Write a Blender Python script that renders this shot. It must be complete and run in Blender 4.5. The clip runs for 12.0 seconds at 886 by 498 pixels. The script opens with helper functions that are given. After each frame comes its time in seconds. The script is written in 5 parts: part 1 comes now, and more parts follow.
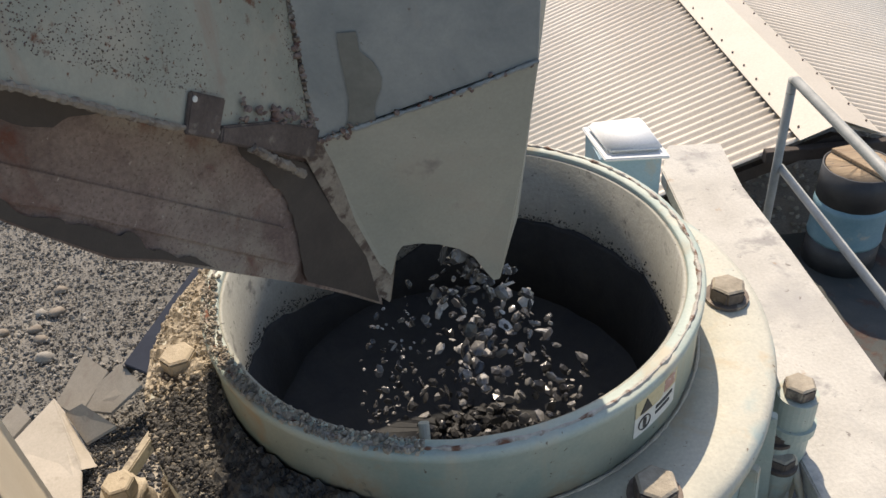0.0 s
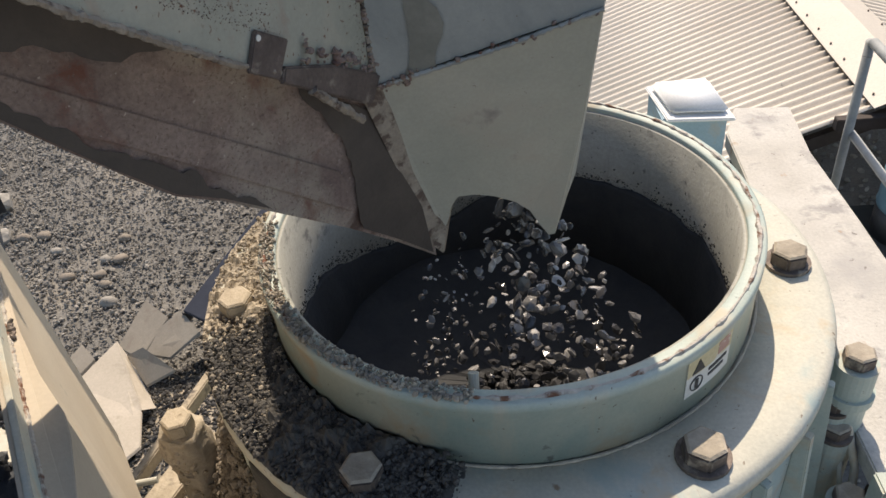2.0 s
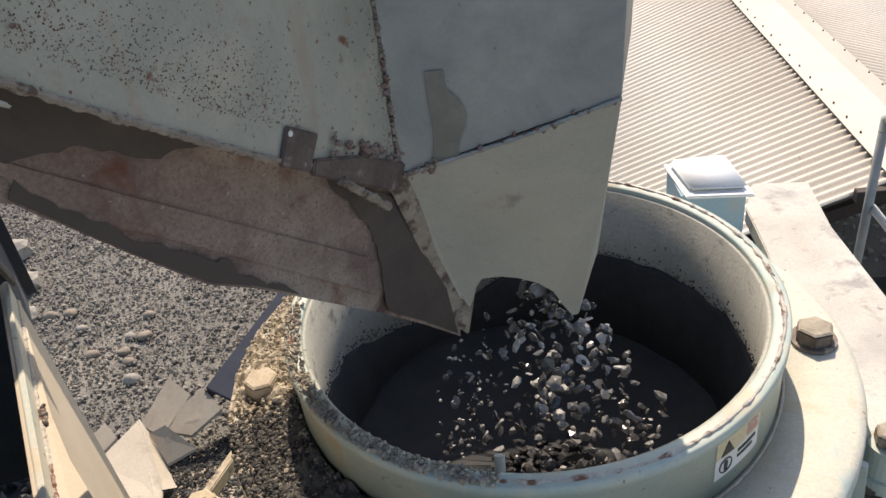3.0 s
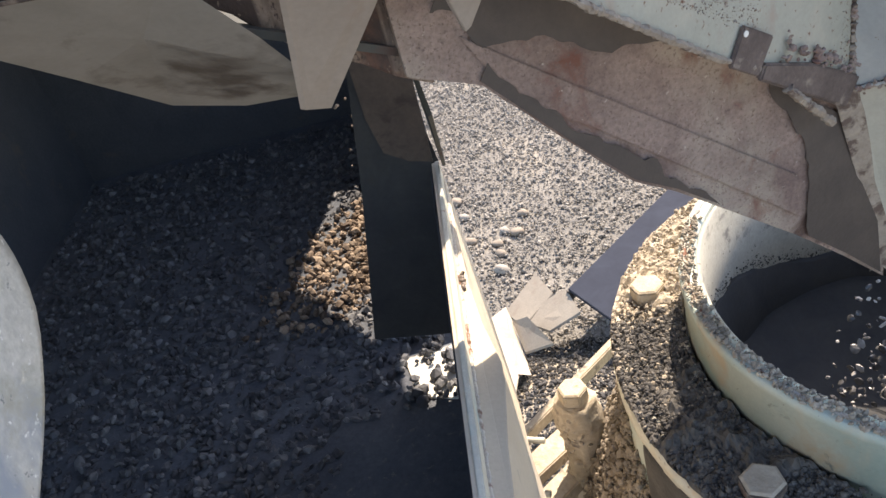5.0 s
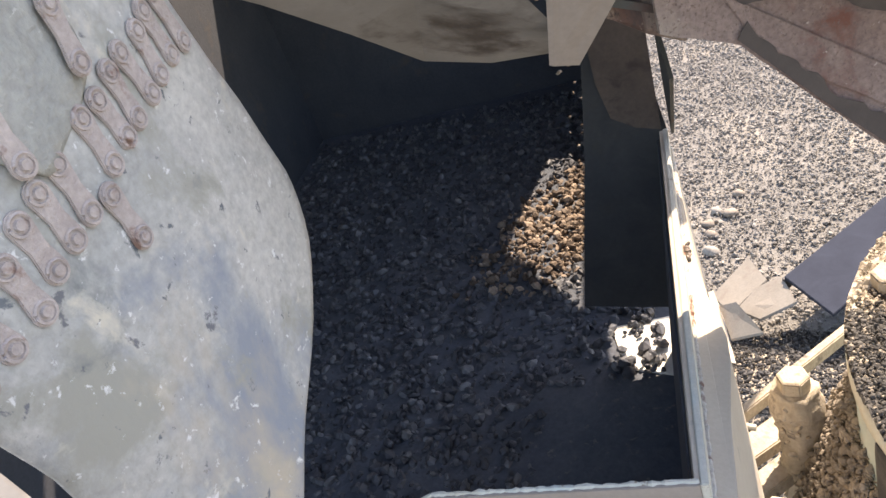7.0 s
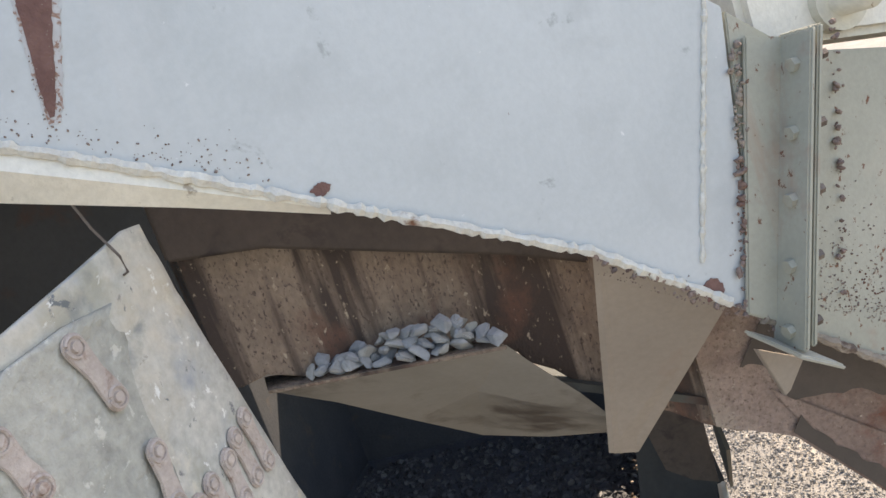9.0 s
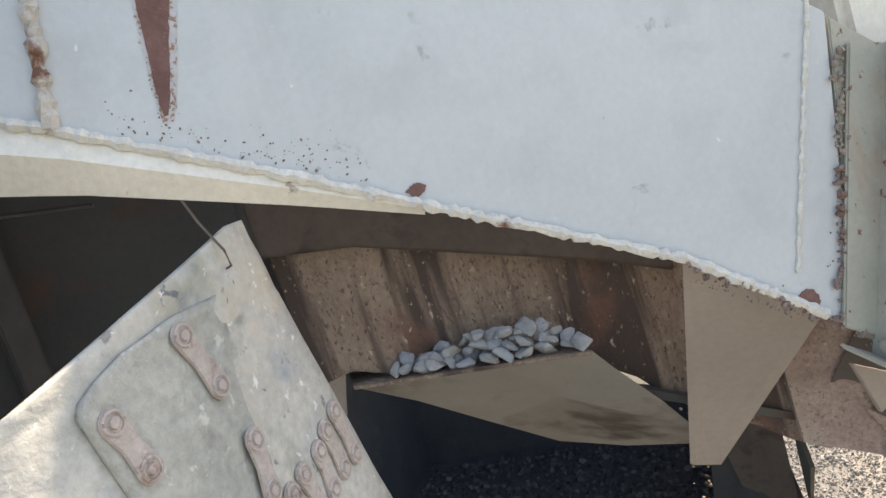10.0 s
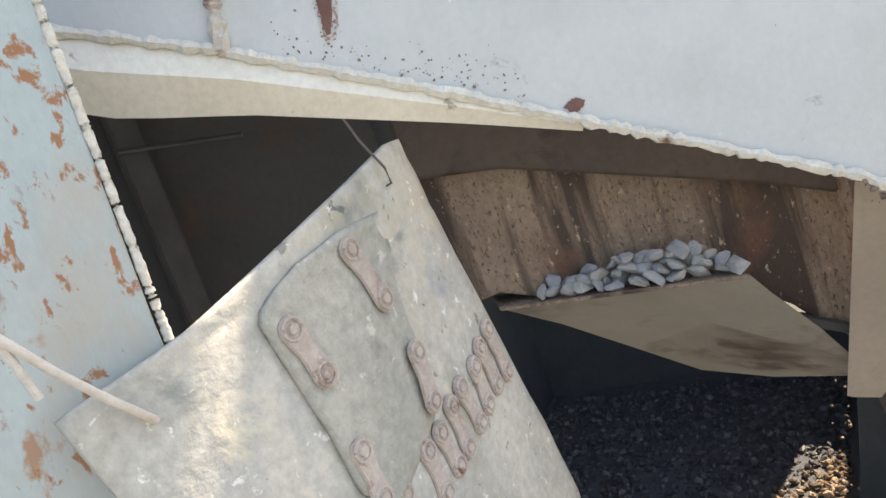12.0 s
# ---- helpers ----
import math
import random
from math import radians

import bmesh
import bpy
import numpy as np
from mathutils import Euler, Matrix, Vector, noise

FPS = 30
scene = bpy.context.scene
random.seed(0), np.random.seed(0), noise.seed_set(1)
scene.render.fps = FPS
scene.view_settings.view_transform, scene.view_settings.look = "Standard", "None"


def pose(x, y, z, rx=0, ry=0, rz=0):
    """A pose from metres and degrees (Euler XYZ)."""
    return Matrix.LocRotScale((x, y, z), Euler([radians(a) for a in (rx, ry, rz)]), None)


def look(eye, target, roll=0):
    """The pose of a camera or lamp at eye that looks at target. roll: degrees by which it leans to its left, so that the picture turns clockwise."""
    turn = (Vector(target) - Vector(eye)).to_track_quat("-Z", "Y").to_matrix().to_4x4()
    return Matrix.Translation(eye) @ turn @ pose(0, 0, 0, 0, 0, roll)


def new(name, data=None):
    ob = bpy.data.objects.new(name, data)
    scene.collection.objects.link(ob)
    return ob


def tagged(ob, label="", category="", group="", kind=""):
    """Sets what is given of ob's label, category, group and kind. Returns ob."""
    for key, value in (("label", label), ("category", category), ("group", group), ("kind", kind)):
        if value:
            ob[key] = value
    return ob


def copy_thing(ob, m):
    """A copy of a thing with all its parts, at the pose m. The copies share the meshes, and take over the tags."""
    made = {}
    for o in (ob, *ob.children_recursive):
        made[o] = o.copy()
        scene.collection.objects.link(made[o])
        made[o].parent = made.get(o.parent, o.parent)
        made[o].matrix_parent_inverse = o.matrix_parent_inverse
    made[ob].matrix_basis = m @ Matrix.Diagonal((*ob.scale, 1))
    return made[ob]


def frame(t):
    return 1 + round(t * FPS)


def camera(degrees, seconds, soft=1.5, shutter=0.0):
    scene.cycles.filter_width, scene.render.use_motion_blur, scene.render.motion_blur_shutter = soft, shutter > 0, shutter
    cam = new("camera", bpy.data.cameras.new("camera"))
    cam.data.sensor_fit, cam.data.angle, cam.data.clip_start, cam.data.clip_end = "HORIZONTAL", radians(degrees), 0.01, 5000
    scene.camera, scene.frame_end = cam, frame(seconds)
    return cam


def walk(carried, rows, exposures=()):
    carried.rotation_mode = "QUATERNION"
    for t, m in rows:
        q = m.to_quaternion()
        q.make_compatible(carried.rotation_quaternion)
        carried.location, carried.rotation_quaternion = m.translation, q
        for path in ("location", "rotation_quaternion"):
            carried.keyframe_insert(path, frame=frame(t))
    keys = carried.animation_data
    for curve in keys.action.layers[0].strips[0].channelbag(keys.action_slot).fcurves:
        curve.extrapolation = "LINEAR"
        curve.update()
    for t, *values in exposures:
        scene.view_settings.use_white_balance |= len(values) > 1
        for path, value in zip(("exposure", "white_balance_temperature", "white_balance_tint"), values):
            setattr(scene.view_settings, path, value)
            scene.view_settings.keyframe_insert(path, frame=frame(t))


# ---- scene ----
cam = camera(57.46, 12.0)
# PATH
walk(cam, [
    (0.0, pose(-0.013, -1.591, 1.193, 53.77, 4.45, -3.26)),
    (0.5, pose(-0.008, -1.596, 1.189, 53.13, 4.47, -2.31)),
    (1.0, pose(-0.025, -1.599, 1.177, 51.69, 4.36, -0.51)),
    (1.5, pose(-0.021, -1.602, 1.172, 50.56, 4.80, 0.28)),
    (2.0, pose(-0.017, -1.605, 1.174, 51.50, 5.15, 1.02)),
    (2.5, pose(-0.020, -1.611, 1.196, 55.23, 5.95, 1.62)),
    (2.7, pose(-0.019, -1.612, 1.206, 56.69, 6.36, 1.38)),
    (4.3, pose(-0.074, -1.626, 1.198, 55.50, 8.76, 14.75)),
    (4.5, pose(-0.085, -1.641, 1.204, 55.25, 10.35, 18.53)),
    (5.0, pose(-0.106, -1.667, 1.213, 55.36, 14.05, 27.41)),
    (5.5, pose(-0.116, -1.697, 1.219, 55.61, 16.56, 34.15)),
    (6.0, pose(-0.135, -1.714, 1.219, 55.58, 18.34, 39.59)),
    (6.5, pose(-0.144, -1.726, 1.217, 55.30, 18.57, 42.54)),
    (7.0, pose(-0.134, -1.723, 1.220, 57.44, 18.44, 41.72)),
    (7.5, pose(-0.135, -1.709, 1.253, 63.41, 19.27, 40.44)),
    (7.7, pose(-0.131, -1.708, 1.270, 66.08, 19.72, 40.30)),
    (9.3, pose(-0.126, -1.716, 1.346, 80.89, 19.21, 45.62)),
    (9.5, pose(-0.124, -1.721, 1.346, 81.16, 19.01, 46.60)),
    (10.0, pose(-0.137, -1.735, 1.348, 81.67, 18.32, 49.96)),
    (10.5, pose(-0.145, -1.753, 1.351, 82.72, 17.87, 54.23)),
    (11.0, pose(-0.148, -1.759, 1.352, 83.01, 18.21, 57.55)),
    (11.5, pose(-0.156, -1.771, 1.351, 82.44, 19.04, 59.50)),
    (12.0, pose(-0.160, -1.768, 1.344, 79.93, 19.53, 58.55)),
], exposures=[(0.0, 0.40, 7000, 13), (2.5, 0.44, 7050, 14), (4.3, 1.36, 7000, 16), (5.5, 1.66, 7050, 17), (7.0, 1.75, 7200, 19), (7.7, 1.66, 7450, 20), (9.5, 1.66, 7650, 15), (12.0, 1.82, 8050, 15)])

# ---- world, sun, exposure ----
world = bpy.data.worlds.new("world")
scene.world = world
world.use_nodes = True
wn = world.node_tree
sky = wn.nodes.new("ShaderNodeTexSky")
sky.sky_type, sky.sun_disc = "NISHITA", False
sky.sun_elevation, sky.sun_rotation = radians(50.8), 0.0
wn.links.new(sky.outputs[0], wn.nodes["Background"].inputs[0])
wn.nodes["Background"].inputs[1].default_value = 0.15
sun = new("sun", bpy.data.lights.new("sun", "SUN"))
sun.data.energy, sun.data.angle, sun.data.color = 4.0, radians(0.5), (1.0, 0.90, 0.76)
sun.matrix_world = look((0, 6.32, 7.75), (0, 0, 0))


# ---- materials ----
def surf(name, a, b, scale=6.0, rough=0.7, metal=0.0, bump=0.2, grain=90.0, spots=(), stretch=(1, 1, 1), vary=0.0, grain_mix=0.25, streak=None, vlo=0.0, vdark=(0.25, 0.25, 0.27)):
    """Two tones by a broad noise, fine grain, then patches (colour, scale, low, high, rough) laid over."""
    m = bpy.data.materials.new(name)
    m.use_nodes = True
    t, nodes, link = m.node_tree, m.node_tree.nodes, m.node_tree.links.new
    bsdf = nodes["Principled BSDF"]
    co = nodes.new("ShaderNodeTexCoord")
    mp = nodes.new("ShaderNodeMapping")
    mp.inputs["Scale"].default_value = stretch
    link(co.outputs["Object"], mp.inputs[0])

    def noise_at(s, detail=6.0, vec=None, dist=0.0):
        n = nodes.new("ShaderNodeTexNoise")
        n.inputs["Scale"].default_value, n.inputs["Detail"].default_value = s, detail
        n.inputs["Roughness"].default_value, n.inputs["Distortion"].default_value = 0.62, dist
        link(vec or mp.outputs[0], n.inputs["Vector"])
        return n.outputs["Fac"]

    def ramp(fac, lo, hi, c0=(0, 0, 0), c1=(1, 1, 1)):
        r = nodes.new("ShaderNodeValToRGB")
        r.color_ramp.elements[0].position, r.color_ramp.elements[1].position = lo, hi
        r.color_ramp.elements[0].color, r.color_ramp.elements[1].color = (*c0, 1), (*c1, 1)
        link(fac, r.inputs[0])
        return r.outputs[0]

    def mix(fac, c0, c1, mode="MIX"):
        x = nodes.new("ShaderNodeMix")
        x.data_type, x.blend_type = "RGBA", mode
        for sock, v in ((x.inputs[0], fac), (x.inputs[6], c0), (x.inputs[7], c1)):
            if isinstance(v, (int, float)):
                sock.default_value = v
            elif isinstance(v, tuple):
                sock.default_value = (*v, 1)
            else:
                link(v, sock)
        return x.outputs[2]

    col = ramp(noise_at(scale, dist=0.4), 0.3, 0.7, a, b)
    fine = noise_at(grain, 3.0)
    col = mix(grain_mix, col, ramp(fine, 0.25, 0.75, (0.35, 0.35, 0.35), (1, 1, 1)), "MULTIPLY")
    if vary:
        oi = nodes.new("ShaderNodeNewGeometry")
        col = mix(vary, col, ramp(oi.outputs["Random Per Island"], vlo, 1.0, vdark, (1.0, 0.97, 0.92)), "MULTIPLY")
    rgh = rough
    height = fine
    if streak:
        sc, ss, lo, hi = streak
        sm = nodes.new("ShaderNodeMapping")
        sm.inputs["Scale"].default_value = ss
        link(co.outputs["Object"], sm.inputs[0])
        col = mix(ramp(noise_at(1.0, 5.0, sm.outputs[0]), lo, hi), col, sc)
    for c, s, lo, hi, r in spots:
        f = ramp(noise_at(s, 8.0, dist=0.3), lo, hi)
        col = mix(f, col, c)
        x = nodes.new("ShaderNodeMix")
        link(f, x.inputs[0])
        if isinstance(rgh, float):
            x.inputs[2].default_value = rgh
        else:
            link(rgh, x.inputs[2])
        x.inputs[3].default_value = r
        rgh = x.outputs[0]
    link(col, bsdf.inputs["Base Color"])
    if isinstance(rgh, float):
        bsdf.inputs["Roughness"].default_value = rgh
    else:
        link(rgh, bsdf.inputs["Roughness"])
    bsdf.inputs["Metallic"].default_value = metal
    if bump:
        bp = nodes.new("ShaderNodeBump")
        bp.inputs["Strength"].default_value, bp.inputs["Distance"].default_value = bump, 0.004
        link(height, bp.inputs["Height"])
        link(bp.outputs[0], bsdf.inputs["Normal"])
    return m


RUST, DARK_RUST, DUST = (0.16, 0.075, 0.045), (0.07, 0.04, 0.03), (0.46, 0.40, 0.31)
paint_green = surf("green_grey_paint", (0.27, 0.275, 0.222), (0.385, 0.375, 0.308), 4.0, 0.55, 0.0, 0.12, 160, [(DUST, 5, 0.56, 0.76, 0.9), ((0.30, 0.20, 0.15), 6, 0.60, 0.74, 0.9), (RUST, 85, 0.63, 0.67, 0.9), (RUST, 9, 0.66, 0.70, 0.9)], grain_mix=0.18, streak=((0.33, 0.24, 0.18), (16, 16, 1.6), 0.60, 0.76))
# Pale vertical streaks put a faint sheen into the paint colour.
paint_grey = surf("blue_grey_paint", (0.42, 0.448, 0.446), (0.51, 0.536, 0.534), 3.0, 0.42, 0.0, 0.06, 140, [((0.40, 0.42, 0.415), 7, 0.54, 0.72, 0.5), ((0.33, 0.345, 0.34), 26, 0.66, 0.72, 0.7), ((0.60, 0.61, 0.60), 60, 0.70, 0.73, 0.7), (RUST, 34, 0.745, 0.76, 0.9)], grain_mix=0.12, streak=((0.50, 0.51, 0.50), (9, 9, 0.9), 0.56, 0.74))
paint_front = surf("worn_front_paint", (0.32, 0.32, 0.265), (0.43, 0.405, 0.335), 3.2, 0.6, 0.0, 0.08, 150, [((0.38, 0.335, 0.27), 4.5, 0.54, 0.74, 0.8), ((0.24, 0.22, 0.19), 9, 0.64, 0.74, 0.8), ((0.16, 0.12, 0.10), 80, 0.68, 0.71, 0.9)], grain_mix=0.18)
paint_slate = surf("slate_front_paint", (0.21, 0.225, 0.218), (0.385, 0.385, 0.35), 5.0, 0.5, 0.0, 0.08, 150, [((0.30, 0.285, 0.25), 6.0, 0.60, 0.74, 0.6), ((0.17, 0.13, 0.10), 70, 0.68, 0.71, 0.9)], grain_mix=0.16)
rust_plate = surf("rusted_plate", (0.175, 0.120, 0.102), (0.365, 0.278, 0.232), 6.0, 0.9, 0.0, 0.8, 150, [((0.31, 0.265, 0.21), 3.5, 0.54, 0.68, 0.9), ((0.14, 0.058, 0.040), 7.0, 0.55, 0.67, 0.9), (DARK_RUST, 5.0, 0.60, 0.66, 0.6), ((0.13, 0.092, 0.075), 190, 0.55, 0.66, 0.9), ((0.38, 0.32, 0.27), 90, 0.65, 0.71, 0.9)], grain_mix=0.6)
rust_inner = surf("rusted_inner_plate", (0.19, 0.138, 0.105), (0.36, 0.29, 0.225), 5.0, 0.9, 0.0, 0.8, 150, [((0.11, 0.055, 0.038), 9.0, 0.54, 0.66, 0.8), ((0.06, 0.042, 0.034), 240, 0.55, 0.66, 0.9), ((0.34, 0.28, 0.21), 130, 0.62, 0.70, 0.9)], stretch=(1, 1, 0.6), grain_mix=0.55, streak=((0.050, 0.036, 0.030), (16, 16, 1.3), 0.47, 0.58))
weld_mat = surf("rough_weld", (0.42, 0.38, 0.33), (0.58, 0.54, 0.47), 30, 0.85, 0.0, 0.8, 120, [(RUST, 20, 0.52, 0.6, 0.9)], grain_mix=0.4)
crust_mat = surf("tan_crust", (0.22, 0.18, 0.14), (0.37, 0.315, 0.25), 22, 0.95, 0.0, 1.0, 90, [((0.10, 0.07, 0.055), 26, 0.54, 0.62, 0.9)], grain_mix=0.5)
lip_mat = surf("cream_lip_paint", (0.68, 0.65, 0.55), (0.76, 0.73, 0.64), 6, 0.7, 0.0, 0.3, 120, [((0.35, 0.31, 0.25), 30, 0.66, 0.7, 0.9)])
cream = surf("dusty_cream_paint", (0.50, 0.49, 0.41), (0.63, 0.60, 0.49), 5, 0.7, 0.0, 0.2, 120, [((0.36, 0.43, 0.40), 5, 0.52, 0.66, 0.6), ((0.52, 0.43, 0.30), 8, 0.55, 0.70, 0.95), ((0.24, 0.19, 0.14), 42, 0.64, 0.68, 0.9), ((0.30, 0.22, 0.15), 11, 0.68, 0.73, 0.9)], grain_mix=0.28)
teal_cream = surf("teal_cream_paint", (0.30, 0.40, 0.37), (0.52, 0.54, 0.455), 4.0, 0.55, 0.0, 0.12, 130, [((0.46, 0.39, 0.28), 6, 0.56, 0.70, 0.9), ((0.19, 0.20, 0.18), 12, 0.66, 0.71, 0.9), ((0.16, 0.13, 0.10), 60, 0.66, 0.69, 0.9)], grain_mix=0.2, streak=((0.50, 0.46, 0.36), (9, 9, 1.5), 0.55, 0.72))
ring_inside = surf("ring_inside_scoured", (0.30, 0.30, 0.255), (0.43, 0.415, 0.355), 5, 0.65, 0.0, 0.25, 90, [((0.15, 0.145, 0.13), 14, 0.60, 0.70, 0.7), ((0.10, 0.095, 0.085), 60, 0.64, 0.68, 0.9)], grain_mix=0.3, streak=((0.22, 0.21, 0.185), (12, 12, 1.2), 0.56, 0.74))
# Slurry black, also used as a dark sheet for shade in the bin.
slurry_shade_black = surf("black_slurry_and_shade", (0.026, 0.029, 0.032), (0.046, 0.047, 0.046), 9, 0.9, 0.0, 0.5, 70, [((0.03, 0.029, 0.025), 10, 0.6, 0.75, 0.8)])
dirt = surf("caked_dust", (0.42, 0.355, 0.26), (0.60, 0.52, 0.40), 9, 0.95, 0.0, 0.9, 60, [((0.16, 0.14, 0.12), 18, 0.58, 0.68, 0.95)], grain_mix=0.5)
# Grit colour times 0.7, putting the bank's shade into the tone.
bank_shade_mat = surf("shade_toned_bank_mud", (0.20, 0.17, 0.13), (0.38, 0.33, 0.26), 14, 0.95, 0.0, 0.9, 70, (), vary=0.55)
grit = surf("dusty_grit", (0.28, 0.245, 0.19), (0.55, 0.485, 0.385), 14, 0.9, 0.0, 0.9, 70, (), vary=0.55)
# Pale stones among the dark ones stand in for wet glints.
wet_stone = surf("wet_stone", (0.20, 0.20, 0.20), (0.62, 0.61, 0.59), 20, 0.2, 0.0, 0.3, 90, (), vary=0.95, vlo=0.45, vdark=(0.10, 0.10, 0.105))
# Near-black copy of the wet stone, standing in for shade in the bowl.
heap_shade_stone = surf("wet_shaded_black_stone", (0.012, 0.012, 0.013), (0.030, 0.030, 0.030), 20, 0.65, 0.0, 0.3, 90, (), vary=0.5)
# Bin stone with the shade of the bin put into its dark colour.
bin_stone = surf("damp_shaded_bin_stone", (0.088, 0.098, 0.116), (0.200, 0.206, 0.212), 16, 0.6, 0.0, 0.3, 90, (), vary=0.9, vlo=0.50, vdark=(0.26, 0.26, 0.28))
# Brighter copy of the bin stone, for the sunlit triangle.
sun_tone_stone = surf("sun_toned_brown_stone", (0.22, 0.155, 0.105), (0.50, 0.42, 0.335), 30, 0.8, 0.0, 0.3, 90, (), vary=0.9, vlo=0.15, vdark=(0.13, 0.10, 0.08))
shelf_stone = surf("grey_pebble", (0.17, 0.19, 0.21), (0.33, 0.345, 0.355), 18, 0.75, 0.0, 0.3, 120, [((0.42, 0.41, 0.39), 25, 0.6, 0.75, 0.9)], grain_mix=0.3)
gravel_mat = surf("grey_gravel", (0.245, 0.23, 0.203), (0.415, 0.388, 0.34), 9, 0.9, 0.0, 0.5, 60, (), vary=0.62, vlo=0.0, vdark=(0.20, 0.20, 0.205))
tan_stone = surf("tan_cobble", (0.21, 0.175, 0.135), (0.31, 0.265, 0.21), 9, 0.9, 0.0, 0.4, 60, ())
ground_mat = surf("gravel_ground", (0.17, 0.165, 0.15), (0.27, 0.255, 0.225), 0.6, 0.95, 0.0, 1.0, 40, [((0.30, 0.27, 0.22), 1.1, 0.55, 0.75, 0.95)], grain_mix=0.7)
rubber = surf("dusty_rubber", (0.415, 0.418, 0.382), (0.61, 0.59, 0.52), 6, 0.82, 0.0, 0.3, 95, [((0.25, 0.278, 0.305), 3.6, 0.52, 0.62, 0.7), ((0.33, 0.325, 0.27), 9.0, 0.54, 0.64, 0.9), ((0.16, 0.165, 0.17), 30.0, 0.66, 0.70, 0.9), ((0.47, 0.41, 0.31), 3.4, 0.55, 0.68, 0.9), ((0.20, 0.215, 0.20), 11, 0.60, 0.70, 0.7), ((0.58, 0.54, 0.43), 14.0, 0.60, 0.70, 0.9), ((0.13, 0.145, 0.15), 40, 0.645, 0.69, 0.7), ((0.66, 0.66, 0.62), 70, 0.62, 0.68, 0.8)], grain_mix=0.5)
# Olive darker than the belt, standing in for shade on the upper flap.
shade_patch_rubber = surf("olive_shade_patch_rubber", (0.325, 0.332, 0.295), (0.475, 0.465, 0.405), 7, 0.8, 0.0, 0.7, 95, [((0.40, 0.36, 0.27), 4.0, 0.57, 0.70, 0.9), ((0.19, 0.19, 0.17), 9, 0.60, 0.70, 0.7), ((0.50, 0.49, 0.43), 60, 0.62, 0.68, 0.8)], grain_mix=0.5)
fast_mat = surf("dusty_rusted_steel", (0.44, 0.375, 0.33), (0.58, 0.51, 0.455), 30, 0.85, 0.2, 0.5, 160, [((0.26, 0.17, 0.13), 40, 0.57, 0.68, 0.9)], grain_mix=0.4)
blue_plate = surf("blue_grey_rusty_paint", (0.34, 0.41, 0.41), (0.43, 0.49, 0.475), 4, 0.6, 0.0, 0.12, 140, [((0.40, 0.35, 0.285), 3.0, 0.54, 0.68, 0.9), ((0.36, 0.23, 0.15), 22, 0.58, 0.64, 0.9), ((0.30, 0.15, 0.08), 60, 0.575, 0.62, 0.9), ((0.26, 0.14, 0.09), 15, 0.61, 0.66, 0.9)], grain_mix=0.2, stretch=(1, 1, 0.55))
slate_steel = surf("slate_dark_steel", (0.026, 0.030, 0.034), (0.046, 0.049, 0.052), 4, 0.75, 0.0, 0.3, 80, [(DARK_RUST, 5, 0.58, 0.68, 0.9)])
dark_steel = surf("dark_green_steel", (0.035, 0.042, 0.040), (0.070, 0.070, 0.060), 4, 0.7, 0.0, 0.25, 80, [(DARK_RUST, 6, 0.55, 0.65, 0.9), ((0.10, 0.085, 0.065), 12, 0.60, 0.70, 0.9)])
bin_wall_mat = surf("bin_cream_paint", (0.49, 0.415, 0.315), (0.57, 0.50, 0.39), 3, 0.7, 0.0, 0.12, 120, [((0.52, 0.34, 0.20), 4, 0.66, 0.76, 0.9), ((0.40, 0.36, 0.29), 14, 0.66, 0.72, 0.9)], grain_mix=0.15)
# Bin paint at about half brightness, standing in for the near wall's shade.
shade_tan = surf("shade_toned_tan_steel", (0.262, 0.222, 0.183), (0.342, 0.296, 0.247), 3, 0.7, 0.0, 0.15, 120, [((0.42, 0.25, 0.14), 4, 0.64, 0.76, 0.9), ((0.27, 0.22, 0.18), 14, 0.64, 0.72, 0.9)], grain_mix=0.2)
# Blue-grey floor tone that lifts the black gaps between the stones.
fines = surf("blue_grey_fines", (0.070, 0.081, 0.100), (0.108, 0.118, 0.132), 7, 0.9, 0.0, 1.0, 60, [((0.14, 0.135, 0.125), 34, 0.60, 0.68, 0.8)], grain_mix=0.5)
# Dark blue-grey tone carrying the shade and haze inside the bin.
bin_dark = surf("bin_inside_shade_tone", (0.046, 0.052, 0.064), (0.070, 0.074, 0.082), 4, 0.9, 0.0, 0.4, 80, [((0.09, 0.075, 0.06), 5, 0.60, 0.74, 0.9)], grain_mix=0.4)
hex_mat = surf("dark_bolt_steel", (0.10, 0.08, 0.07), (0.22, 0.18, 0.15), 25, 0.65, 0.5, 0.4, 120, [((0.42, 0.36, 0.28), 18, 0.56, 0.66, 0.9)])
hex_dust = surf("dust_covered_bolt", (0.44, 0.37, 0.27), (0.56, 0.48, 0.36), 25, 0.95, 0.0, 0.5, 120, [((0.2, 0.15, 0.1), 30, 0.62, 0.7, 0.9)])
plank_mat = surf("dusty_steel_walkway", (0.46, 0.435, 0.385), (0.60, 0.575, 0.515), 4, 0.8, 0.0, 0.5, 100, [((0.36, 0.345, 0.32), 2.6, 0.52, 0.68, 0.8), ((0.30, 0.285, 0.265), 8, 0.56, 0.66, 0.7), ((0.22, 0.20, 0.18), 40, 0.66, 0.70, 0.9), ((0.38, 0.27, 0.18), 11, 0.66, 0.74, 0.9)], grain_mix=0.3)
roof_mat = surf("weathered_tin_roof", (0.72, 0.65, 0.54), (0.79, 0.72, 0.61), 1.5, 0.6, 0.0, 0.05, 60, [((0.34, 0.29, 0.23), 16, 0.68, 0.75, 0.9)])
